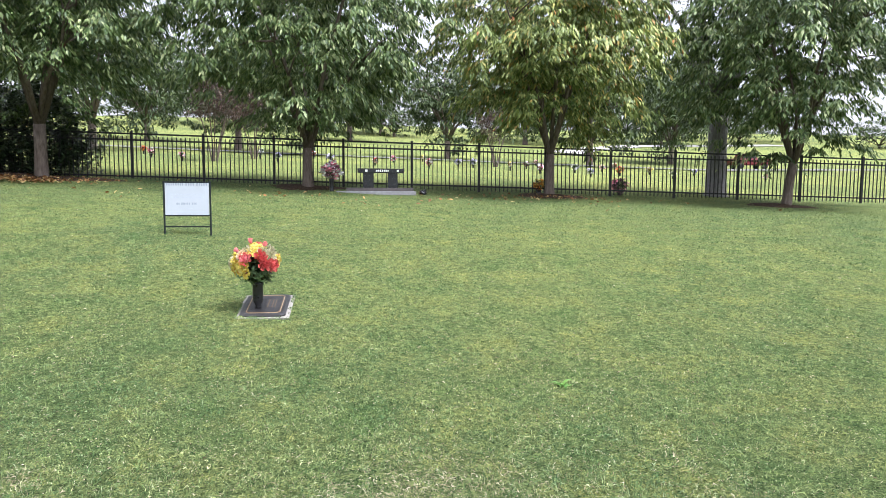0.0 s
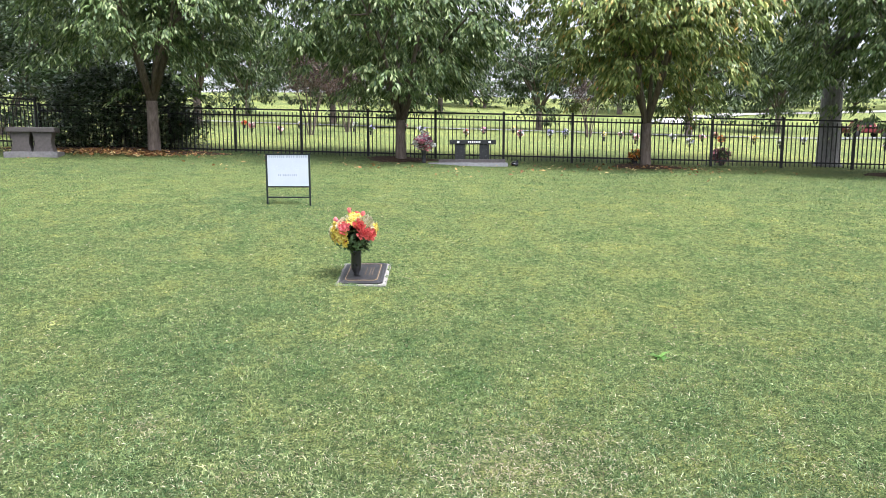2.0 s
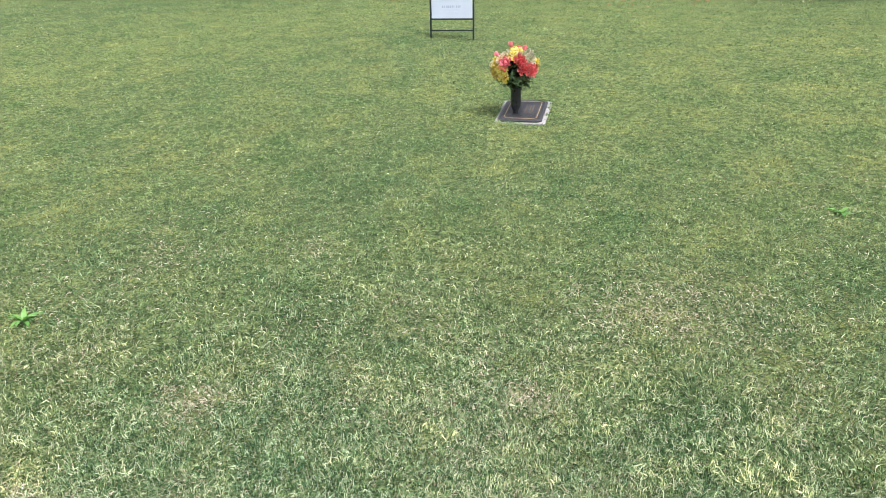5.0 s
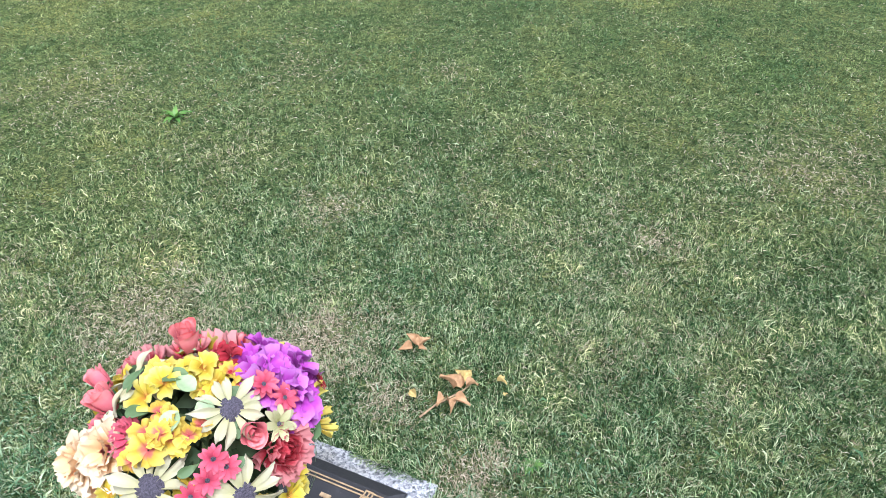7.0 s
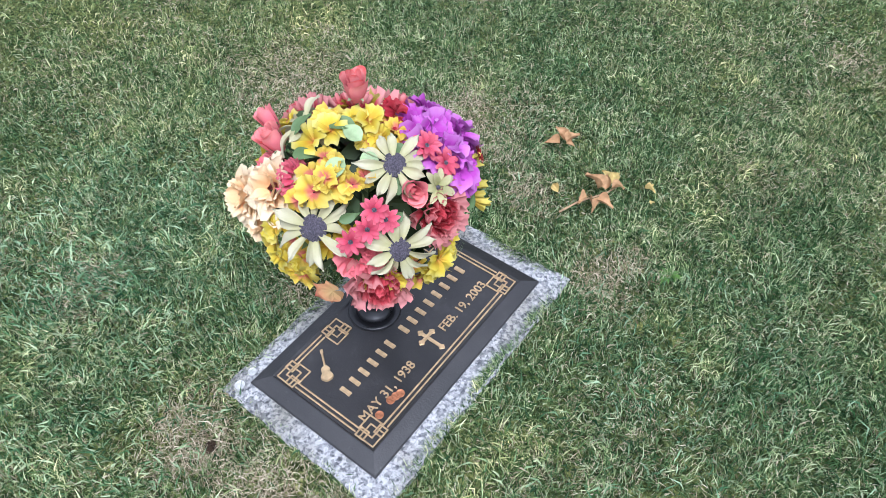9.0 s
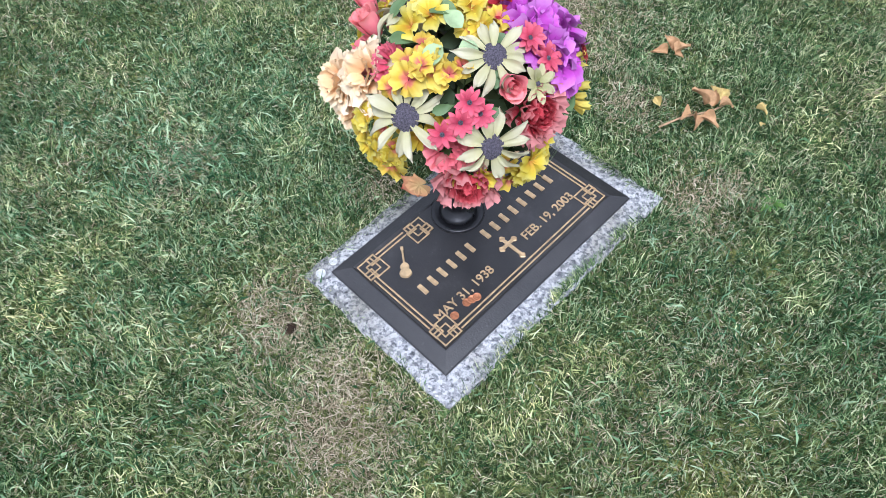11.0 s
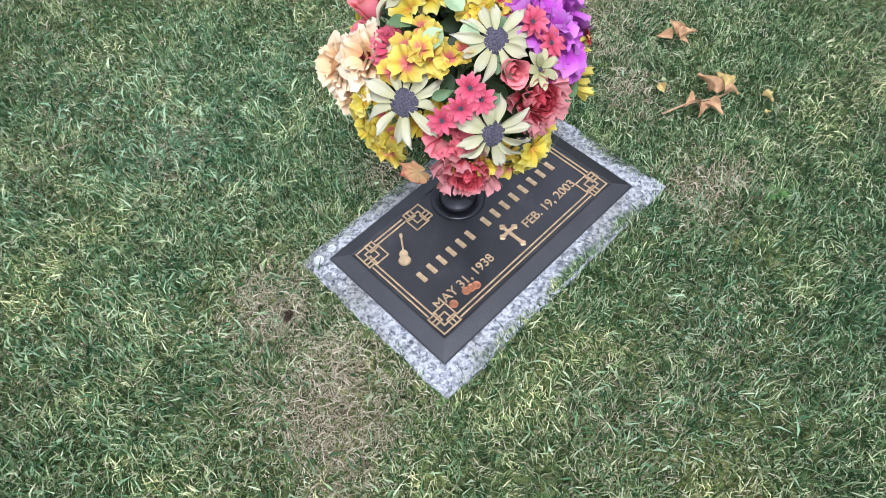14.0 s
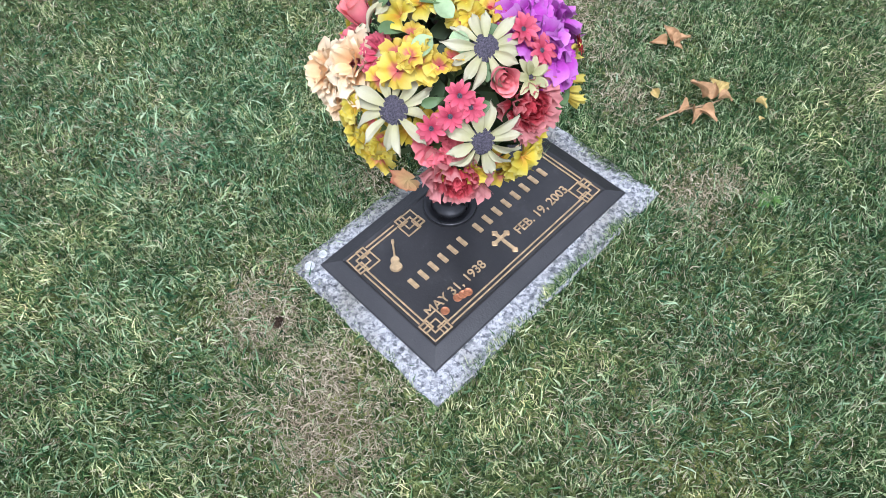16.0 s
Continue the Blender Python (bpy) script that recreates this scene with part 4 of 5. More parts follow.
class Petals:
    """Collects petals, each a small bent grid, into one mesh."""

    def __init__(self):
        self.v, self.f, self.k = [], [], 0

    def add(self, L, W, m, shape="round", rise=0.2, curl=0.0, cup=0.3, wave=0.0, r=None, nu=7, nv=5):
        r = r or random
        u = np.linspace(0, 1, nu)[:, None] * np.ones((1, nv))
        v = np.linspace(-1, 1, nv)[None] * np.ones((nu, 1))
        if shape == "round":
            w = np.sin(np.pi * np.clip(u, 0, 1) ** 0.8 * 0.86) ** 0.75 * 0.98 + 0.06
        elif shape == "pointed":
            w = np.clip(np.sin(np.pi * u ** 0.75 * 0.985), 0, 1) ** 0.8 + 0.10 * (1 - u)
        elif shape == "blunt":
            w = (0.30 + 0.70 * np.sin(np.pi * np.clip(u * 0.80 + 0.02, 0, 1))) * np.clip((1.03 - u) * 6, 0.12, 1)
        else:
            w = np.clip(u, 0, 1) ** 0.55 + 0.05
        y = v * w * W / 2
        x = L * u * (1 - 0.12 * v ** 2 * u)
        z = rise * L * u ** 1.5 - curl * L * u ** 3 + cup * W * (v ** 2) * w
        if wave:
            z = z + wave * L * u * np.sin(v * 5 + r.uniform(0, 6))
            x = x + wave * L * 0.6 * u * np.sin(v * 7 + r.uniform(0, 6))
        P = np.stack([x, y, z, np.ones_like(x)], -1).reshape(-1, 4) @ np.array(m).T
        self.v.append(P[:, :3])
        i = (np.arange(nu - 1)[:, None] * nv + np.arange(nv - 1)[None]).ravel() + self.k
        self.f.append(np.stack([i, i + 1, i + nv + 1, i + nv], -1))
        self.k += nu * nv
        return self

    def mesh(self, name, material):
        return mesh_from(name, np.concatenate(self.v), [np.concatenate(self.f)], material, True)


def spin(a, tilt=0.0, r=0.0, z=0.0, twist=0.0):
    """Turns a petal to angle a, leans it up by tilt and moves its root out by r."""
    return np.array(Matrix.Translation((0, 0, z)) @ Matrix.Rotation(a, 4, "Z") @ Matrix.Translation((r, 0, 0)) @ Matrix.Rotation(-tilt, 4, "Y") @ Matrix.Rotation(twist, 4, "X"))


def outward(p, n, roll=0.0, s=1.0):
    q = Vector(n).to_track_quat("Z", "Y").to_matrix().to_4x4()
    return Matrix.Translation(p) @ q @ Matrix.Rotation(roll, 4, "Z") @ Matrix.Diagonal((s, s, s, 1))


def seed_head(r0, h, seed):
    bm = bmesh.new()
    bmesh.ops.create_icosphere(bm, subdivisions=4, radius=1.0)
    q = random.Random(seed)
    for v in bm.verts:
        k = 1 + q.uniform(-0.10, 0.10)
        v.co = Vector((v.co.x * r0 * k, v.co.y * r0 * k, v.co.z * h * k))
    return bm


def daisy(parent, m, seed, size=0.056, petals=12, name="daisy"):
    q = random.Random(seed)
    back = part(name, lathe([(0.004, -0.012), (0.012, -0.008), (0.017, -0.002), (0.015, 0.001)], 14), P_GREEN, parent, "cream daisy with dark seed head", True)
    back.matrix_basis = m
    for k in range(petals):
        a = 2 * math.pi * k / petals + q.uniform(-0.14, 0.14)
        L = size * q.uniform(0.68, 0.98)
        me = Petals().add(L, size * q.uniform(0.27, 0.36), spin(a, q.uniform(-0.5, 0.4), 0.014, q.uniform(-0.003, 0.004), q.uniform(-0.8, 0.8)), "blunt", 0.18, q.uniform(0.1, 0.6), 0.26, 0.045, q, 9, 7).mesh("petal", P_CREAM)
        put("petal", me, back)
    part("seed_head", seed_head(0.0195 * size / 0.056, 0.0065, seed), P_CENTRE, back, "dark grey seed head")


def small_daisy(parent, m, material, seed, label="coral pink daisy", size=0.021, petals=10):
    q = random.Random(seed)
    P = Petals()
    for ring, n in ((0, petals), (1, petals - 2)):
        for k in range(n):
            a = 2 * math.pi * (k + 0.5 * ring) / n + q.uniform(-0.1, 0.1)
            P.add(size * (1 - 0.15 * ring), size * 0.42, spin(a, 0.15 + 0.25 * ring + q.uniform(-0.15, 0.15), 0.003, 0.001 * ring), "round", 0.1, 0.15, 0.2, 0, q, 5, 3)
    ob = put("small_daisy", P.mesh("small_daisy", material), parent, label, m)
    part("flower_eye", seed_head(0.0042, 0.003, seed), P_CENTRE, ob)


def ruffled(parent, m, material, seed, label, name, size, layers=((7, 1.4, 0), (9, 1.15, 0), (11, 0.92, 0), (11, 0.68, 0), (10, 0.45, 0), (8, 0.2, 0)), wide=0.66, curl=-0.35, cup=0.30, shape="fan"):
    """A peony or chrysanthemum: layer after layer of wavy cupped petals. A layer: how many, lean from the axis, length."""
    q = random.Random(seed)
    P = Petals()
    for j, (n, lean, ln) in enumerate(layers):
        for k in range(n):
            a = 2 * math.pi * (k + 0.37 * j) / n + q.uniform(-0.2, 0.2)
            L = size * (1.0 - 0.10 * j) * q.uniform(0.80, 1.12)
            P.add(L, L * wide, spin(a, math.pi / 2 - lean + q.uniform(-0.15, 0.15), 0.004 + 0.003 * (len(layers) - j), -0.012 + 0.004 * j), shape, -0.05, curl * q.uniform(0.6, 1.4), cup, 0.12, q, 7, 7)
    return put(name, P.mesh(name, material), parent, label, m)


def rosebud(parent, m, material, seed, label, h=0.052, r0=0.021):
    """Petals wrapped round an egg, opening at the top."""
    q = random.Random(seed)
    V, F, k0 = [], [], 0
    nu, nv = 9, 11
    for j in range(9):
        rad = r0 * (0.14 + 0.105 * j)
        a0 = j * 2.2
        span = 2.6 - 0.06 * j
        for iu in range(nu):
            f = iu / (nu - 1)
            for iv in range(nv):
                s = iv / (nv - 1) * 2 - 1
                a = a0 + s * span / 2
                top = 1.0 - 0.20 * s * s - 0.022 * max(0, j - 2)
                g = f * top
                rr = rad * (0.40 + 0.68 * math.sin(math.pi * (g * 0.60 + 0.06))) + (0.0065 if j > 4 else 0.0015) * max(0, g - 0.72) * 4 * (1 + 0.35 * math.sin(4 * a + j))
                V.append((rr * math.cos(a), rr * math.sin(a), h * g))
        for iu in range(nu - 1):
            for iv in range(nv - 1):
                i = k0 + iu * nv + iv
                F.append((i, i + 1, i + nv + 1, i + nv))
        k0 += nu * nv
    ob = put("rosebud", mesh_from("rosebud", np.array(V), [np.array(F)], material, True), parent, label, m)
    P = Petals()
    for k in range(5):
        P.add(0.022, 0.010, spin(k * 1.257, 0.9, 0.004, 0.0), "pointed", 0.1, 0.4, 0.2, 0, q, 5, 3)
    put("sepals", P.mesh("sepals", P_GREEN), ob)
    bm = tube([(0, 0, 0.004), (0.002, 0, -0.05), (0, 0, -0.12)], [0.003, 0.0022, 0.002], 6)
    part("stem", bm, P_STEM, ob)
    return ob


def floret(parent, m, material, seed, size=0.026, petals=5, label="", name="floret"):
    q = random.Random(seed)
    P = Petals()
    for k in range(petals):
        a = 2 * math.pi * k / petals + q.uniform(-0.15, 0.15)
        L = size * q.uniform(0.85, 1.15)
        P.add(L, L * 1.05, spin(a, 0.45 + q.uniform(-0.35, 0.45), 0.001, 0, q.uniform(-0.5, 0.5)), "fan", 0.05, q.uniform(0.0, 0.5), 0.25, 0.14, q, 7, 7)
    return put(name, P.mesh(name, material), parent, label, m)


def cluster(parent, p, n, material, seed, count, spread_by, size, label, petals=5, name="floret"):
    """Several florets crowded round a point."""
    q = random.Random(seed)
    n = Vector(n).normalized()
    for k in range(count):
        o = Vector((q.uniform(-1, 1), q.uniform(-1, 1), q.uniform(-1, 1)))
        o = (o - n * o.dot(n)).normalized() * spread_by * (0.25 + 0.75 * (k / max(1, count - 1)) ** 0.5) if k else Vector()
        d = (n + o * 9 * 1.1).normalized()
        floret(parent, outward(Vector(p) + o - n * o.length * 0.35 + n * q.uniform(-0.004, 0.006), d, q.uniform(0, 6), q.uniform(0.85, 1.15)), (material, P_YELLOWPINK)[1 if material == P_YELLOW and k % 3 == 2 else 0], seed * 31 + k, size * q.uniform(0.75, 1.1), petals, label, name)


def cloth_leaf(parent, m, material, L, W, seed, label="pale green cloth leaf"):
    P = Petals()
    P.add(L, W, np.eye(4), "pointed", 0.1, 0.35, 0.18, 0.03, random.Random(seed), 9, 5)
    return put("leaf", P.mesh("leaf", material), parent, label, m)


def bouquet(name, base, C, R, label, stems_from):
    t = thing(name, pose(*base), label, "bouquet")
    off = Vector(C) - Vector(base)
    # Core of dark leaves added so the gaps between flowers look shaded
    g = np.random.default_rng(9)
    v = g.normal(0, 1, (90, 3))
    v /= np.linalg.norm(v, axis=1)[:, None]
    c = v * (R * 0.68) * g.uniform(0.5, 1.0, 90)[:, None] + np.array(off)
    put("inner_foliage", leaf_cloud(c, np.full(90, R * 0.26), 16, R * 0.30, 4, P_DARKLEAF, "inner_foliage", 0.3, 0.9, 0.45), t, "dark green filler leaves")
    bm = bmesh.new()
    q = random.Random(2)
    foot = Vector(stems_from) - Vector(base)
    for k in range(9):
        e = off + Vector((q.uniform(-1, 1), q.uniform(-1, 1), q.uniform(-0.4, 0.4))) * R * 0.5
        tube([foot, foot + Vector((0, 0, 0.06)) + Vector((q.uniform(-0.02, 0.02), q.uniform(-0.02, 0.02), 0)), e], [0.004, 0.0035, 0.0025], 6, bm)
    part("stems", bm, P_STEM, t)
    return t, off


def near_bouquet():
    C, R = (-0.045, -0.04, 0.465), 0.185
    base = (VASE_AT[0], VASE_AT[1], 0.24)
    t, o = bouquet("flower_bouquet", base, C, R, "artificial bouquet of cream daisies, coral roses, yellow and purple flowers", (VASE_AT[0], VASE_AT[1], 0.12))
    see = Vector((0.52, -0.48, 0.70))

    def at(q, lift=0.0, bias=0.35):
        n = (Vector(q).normalized() + see * bias).normalized()
        return o + Vector(q) + Vector(q).normalized() * lift, n
    k = 0
    for q, sd, rl, sz in (((0.098, -0.028, 0.148), 1, 0.2, 0.054), ((0.044, -0.152, 0.086), 2, 0.5, 0.060), ((0.150, -0.089, 0.054), 3, 0.1, 0.056)):
        p, n = at(q, 0.012, 0.9)
        daisy(t, outward(p, n, rl), sd, sz)
    p, n = at((-0.069, -0.049, 0.165), 0.0, 0.2)
    daisy(t, outward(p, n, 0), 4, 0.052, 11)
    p, n = at((-0.003, 0.012, 0.208))
    rosebud(t, outward(p, (0.08, -0.05, 1)), P_CORAL, 1, "tall coral pink rosebud", 0.056, 0.020)
    p, n = at((0.128, -0.026, 0.122), 0.0)
    rosebud(t, outward(p, (0.75, -0.45, 0.45)), P_CORAL, 2, "coral pink rosebud", 0.046, 0.020)
    p, n = at((-0.094, -0.084, 0.122), 0.0)
    rosebud(t, outward(p, (-0.35, -0.25, 0.9)), P_CORAL, 3, "coral pink rosebud", 0.052, 0.021)
    p, n = at((-0.125, -0.06, 0.135), 0.0)
    rosebud(t, outward(p, (-0.55, -0.1, 0.7)), P_CORAL, 5, "coral pink rosebud", 0.045, 0.016)
    for q, sd, sz, sc in (((0.168, -0.005, 0.069), 1, 0.044, 0.3), ((0.138, -0.125, -0.018), 2, 0.044, 0.25)):
        p, n = at(q, -0.004, sc)
        ruffled(t, outward(p, n, sd), P_RED, sd, "ruffled red and pink peony", "peony", sz)
    mum = ((9, 1.5, 0), (9, 1.25, 0), (7, 0.95, 0), (5, 0.5, 0))
    for q, sd, sz in (((-0.063, -0.142, 0.098), 1, 0.046), ((-0.135, -0.150, 0.045), 2, 0.042), ((-0.100, -0.150, 0.005), 3, 0.04)):
        p, n = at(q, 0.0, 0.6)
        ruffled(t, outward(p, n, sd), P_PEACH, sd + 20, "peach and cream chrysanthemum", "chrysanthemum", sz, ((7, 1.45, 0), (7, 1.15, 0), (6, 0.8, 0), (4, 0.45, 0)), 0.95, 0.05, 0.14, "round")
    p, n = at((-0.02, -0.120, 0.13), 0.005)
    ruffled(t, outward(p, n, 1), P_PINK, 41, "pink ruffled blossom", "blossom", 0.024, mum[:3], 0.6)
    for q, sd, sz in (((-0.10, -0.118, 0.10), 1, 0.03), ((0.109, -0.140, 0.036), 2, 0.032)):
        p, n = at(q, -0.01)
        ruffled(t, outward(p, n, sd), P_CORAL, sd + 50, "coral pink petals", "blossom", sz, mum[:3], 0.8)
    for j, q in enumerate(((0.108, 0.033, 0.145), (0.133, 0.045, 0.116), (0.112, -0.092, 0.117), (0.114, -0.112, 0.096), (0.100, -0.134, 0.080), (0.125, -0.085, 0.10))):
        p, n = at(q, 0.016, 0.5)
        small_daisy(t, outward(p, n, j), P_PINK, j, size=0.024 if j < 2 else 0.021)
    p, n = at((0.150, 0.008, 0.105), 0.012, 0.6)
    small_daisy(t, outward(p, n, 1), P_CREAM, 31, "cream anemone with a black eye", 0.030, 7)
    p, n = at((0.135, 0.156, 0.065), 0.0, 0.2)
    small_daisy(t, outward(p, n, 1), P_RED, 32, "small red daisy", 0.018, 9)
    for j, (q, c, s) in enumerate((((-0.007, -0.045, 0.178), 5, 0.028), ((0.024, 0.008, 0.180), 4, 0.026), ((-0.045, -0.176, 0.018), 5, 0.028), ((-0.009, -0.180, -0.016), 5, 0.027), ((0.180, -0.027, -0.012), 5, 0.026), ((0.160, -0.010, -0.075), 5, 0.026), ((0.055, -0.145, 0.045), 3, 0.025), ((0.155, -0.105, -0.005), 3, 0.022))):
        p, n = at(q, 0.0, 0.25)
        cluster(t, p, n, P_YELLOW, 60 + j, c + 1, 0.036, s * 0.98, "yellow hydrangea floret with orange heart")
    for j, (q, c) in enumerate((((0.034, -0.106, 0.146), 4), ((0.072, -0.090, 0.143), 4), ((0.028, -0.127, 0.130), 3))):
        p, n = at(q, 0.004, 0.4)
        cluster(t, p, n, P_YELLOWPINK, 80 + j, c, 0.034, 0.025, "yellow hydrangea floret with pink heart")
    for j, (q, c) in enumerate((((0.068, 0.112, 0.127), 8), ((0.095, 0.135, 0.098), 8), ((0.143, 0.075, 0.090), 7), ((0.090, 0.075, 0.140), 6))):
        p, n = at(q, 0.006, 0.2)
        cluster(t, p, n, P_PURPLE, 90 + j, c, 0.038, 0.034, "bright purple cloth blossom", 4, "blossom")
    for j, q in enumerate(((0.040, 0.052, 0.172), (0.062, 0.028, 0.166))):
        p, n = at(q, 0.0, 0.2)
        cluster(t, p, n, P_RED if j == 0 else P_YELLOWPINK, 97 + j, 6, 0.03, 0.02, "small red blossom")
    for j, q in enumerate(((0.155, 0.110, 0.010), (0.134, 0.127, 0.035))):
        p, n = at(q, 0.01, 0.0)
        ruffled(t, outward(p, n, j), P_YELLOWPINK, 70 + j, "pale yellow lily", "lily", 0.036, ((5, 1.0, 0),), 0.45)
    for j, (q, L, W, rl) in enumerate((((0.047, -0.037, 0.178), 0.045, 0.026, 2.2), ((0.045, -0.075, 0.168), 0.05, 0.028, 4.0), ((0.06, -0.05, 0.17), 0.045, 0.026, 5.2), ((0.142, -0.063, 0.104), 0.03, 0.016, 3.6), ((-0.04, -0.10, 0.15), 0.045, 0.02, 0.5), ((0.175, 0.06, 0.03), 0.05, 0.02, 0.2), ((0.02, -0.16, 0.06), 0.04, 0.02, 1.0), ((0.02, -0.02, 0.185), 0.05, 0.024, 3.0), ((0.125, -0.05, 0.12), 0.04, 0.02, 1.4), ((-0.06, -0.075, 0.16), 0.05, 0.02, 2.0), ((0.16, 0.045, 0.08), 0.05, 0.018, 1.1), ((0.08, 0.0, 0.165), 0.04, 0.022, 4.6), ((0.075, -0.13, 0.10), 0.035, 0.016, 0.4))):
        p, n = at(q, 0.006, 0.3)
        cloth_leaf(t, outward(p, n, rl), P_PALELEAF if j < 3 else P_GREEN, L, W, j)
    # lobed autumn leaf
    p, n = at((0.080, -0.172, -0.022), 0.008, 0.3)
    P = Petals()
    for a, L in ((0, 0.040), (0.85, 0.034), (-0.85, 0.034), (1.75, 0.024), (-1.75, 0.024)):
        P.add(L, 0.032, spin(a, 0.0, 0), "pointed", 0.05, 0.15, 0.08, 0.02, random.Random(1), 7, 5)
    put("autumn_leaf", P.mesh("autumn_leaf", P_AUTUMN), t, "orange and red lobed leaf", outward(p, n, 3.7))
    # fern sprig
    P = Petals()
    for k in range(12):
        for s in (-1, 1):
            P.add(0.022 * (1 - k / 15), 0.005, np.array(Matrix.Translation((0.006 * k, 0, -0.0006 * k * k)) @ Matrix.Rotation(s * 1.0, 4, "Z")), "pointed", 0, 0.1, 0.1, 0, random.Random(k), 4, 3)
    for j, (q, rl) in enumerate((((0.170, 0.065, -0.035), 0.4), ((0.185, 0.03, -0.05), 5.6))):
        p, n = at(q, 0.004, 0.0)
        put("fern_sprig", P.mesh("fern_sprig", P_GREEN), t, "pale green fern sprig", outward(p, n, rl))
    # the far side, filled with more of the same
    q0 = random.Random(77)
    for j in range(26):
        a = radians(q0.uniform(65, 205))
        e = radians(q0.uniform(-25, 32))
        q = Vector((math.cos(a) * math.cos(e), math.sin(a) * math.cos(e), math.sin(e))) * R * 0.97
        p, n = at(q, 0, 0)
        kind = j % 4
        if kind == 0:
            cluster(t, p, n, P_YELLOW, 200 + j, 5, 0.032, 0.026, "yellow hydrangea floret with orange heart")
        elif kind == 1:
            ruffled(t, outward(p, n, j), P_RED, 210 + j, "ruffled red and pink peony", "peony", 0.038)
        elif kind == 2:
            ruffled(t, outward(p, n, j), P_PEACH, 220 + j, "peach and cream chrysanthemum", "chrysanthemum", 0.04, mum, 0.80, 0.05, 0.16, "round")
        else:
            cluster(t, p, n, P_YELLOWPINK, 230 + j, 4, 0.03, 0.028, "yellow hydrangea floret with pink heart")


near_bouquet()


# ---- the marker farther up the lawn ----
def far_marker():
    x, y = -0.085, 5.97
    z = land1(x, y)
    slope = math.degrees(math.atan2(land1(x, y + 0.35) - land1(x, y - 0.35), 0.7))
    m = pose(x, y, z - 0.014, slope, 0, 0)
    t = thing("grave_marker", m, "bronze plaque with cut corners on pale granite in the lawn", "grave marker")
    part("granite_base", box(0.475, 0.70, 0.10, (0, 0, -0.076), 0.006), M_DULLSTONE, t, "weathered pale granite")
    bm = bmesh.new()
    rings = []
    for hx, hy, c, zz in ((0.203, 0.318, 0.035, 0.02), (0.203, 0.318, 0.035, 0.036), (0.178, 0.292, 0.033, 0.046), (0.170, 0.284, 0.033, 0.0435)):
        pts = [(-hx + c, -hy), (hx - c, -hy), (hx, -hy + c), (hx, hy - c), (hx - c, hy), (-hx + c, hy), (-hx, hy - c), (-hx, -hy + c)]
        rings.append([bm.verts.new((a, b, zz)) for a, b in pts])
    for a, b in zip(rings, rings[1:]):
        for i in range(8):
            bm.faces.new((a[i], a[(i + 1) % 8], b[(i + 1) % 8], b[i]))
    bm.faces.new(rings[-1])
    pl = part("plaque", bm, M_BRONZE, t, "dark bronze plaque with cut corners")
    for k in (0, 1):
        hx, hy, c = 0.150 - 0.010 * k, 0.262 - 0.010 * k, 0.03
        pts = [(-hx + c, -hy), (hx - c, -hy), (hx, -hy + c), (hx, hy - c), (hx - c, hy), (-hx + c, hy), (-hx, hy - c), (-hx, -hy + c)]
        bm = bmesh.new()
        for a, b in zip(pts, pts[1:] + pts[:1]):
            d = Vector((b[0] - a[0], b[1] - a[1], 0))
            box(d.length + 0.003, 0.005, 0.003, ((a[0] + b[0]) / 2, (a[1] + b[1]) / 2, 0.0435), 0, bm, Matrix.Rotation(math.atan2(d.y, d.x), 4, "Z"))
        part("border_line", bm, M_DULL if k else M_RAISED, pl)
    for u in (0.02, 0.06, 0.085):
        part("lettering_bar", box(0.010, 0.24, 0.003, (u, 0.02, 0.0435), 0), M_DULL, pl)
    vx, vy = x - 0.060, y - 0.11
    vz = land1(vx, vy) + 0.028
    v = thing("flower_vase", pose(vx, vy, vz), "dark ribbed bronze vase on the plaque", "vase")
    part("body", lathe([(0.015, 0), (0.030, 0.004), (0.022, 0.014), (0.030, 0.03), (0.045, 0.06), (0.048, 0.10), (0.048, 0.22), (0.052, 0.226), (0.050, 0.234), (0.044, 0.23)], 26), M_VASE, v, smooth=True)
    C, R = (vx - 0.015, vy, vz + 0.395), 0.212
    t, o = bouquet("flower_bouquet", (vx, vy, vz + 0.23), C, R, "artificial bouquet of red, orange, yellow and cream flowers", (vx, vy, vz + 0.12))

    def at(az, el, k=0.97):
        a, e = radians(az), radians(el)
        n = Vector((math.sin(a) * math.cos(e), -math.cos(a) * math.cos(e), math.sin(e)))
        return o + Vector((n.x * R * k, n.y * R * k, n.z * R * k * 0.92)), n
    mum = ((9, 1.5, 0), (9, 1.25, 0), (7, 0.95, 0), (5, 0.5, 0))
    plan = [("o", -52, 18), ("o", -38, -2), ("y", -22, -8), ("o", -62, 4), ("c", -35, 32), ("p", -18, 22), ("p", 30, 8), ("p", 52, 2), ("p", 22, 28), ("y", 2, 48), ("y", -12, 58), ("w", 58, 32), ("w", 35, 45), ("w", -25, 45), ("o", -28, 8), ("y", 25, 62), ("o", 5, 68),
            ("g", 0, -12), ("g", 12, -22), ("o", -60, -8), ("w", -75, 8), ("y", 95, 20), ("p", 130, 10), ("y", 170, 20), ("p", -140, 20), ("y", -105, 25), ("p", 180, 55), ("w", 110, 45), ("g", -15, -25), ("g", 30, -15)]
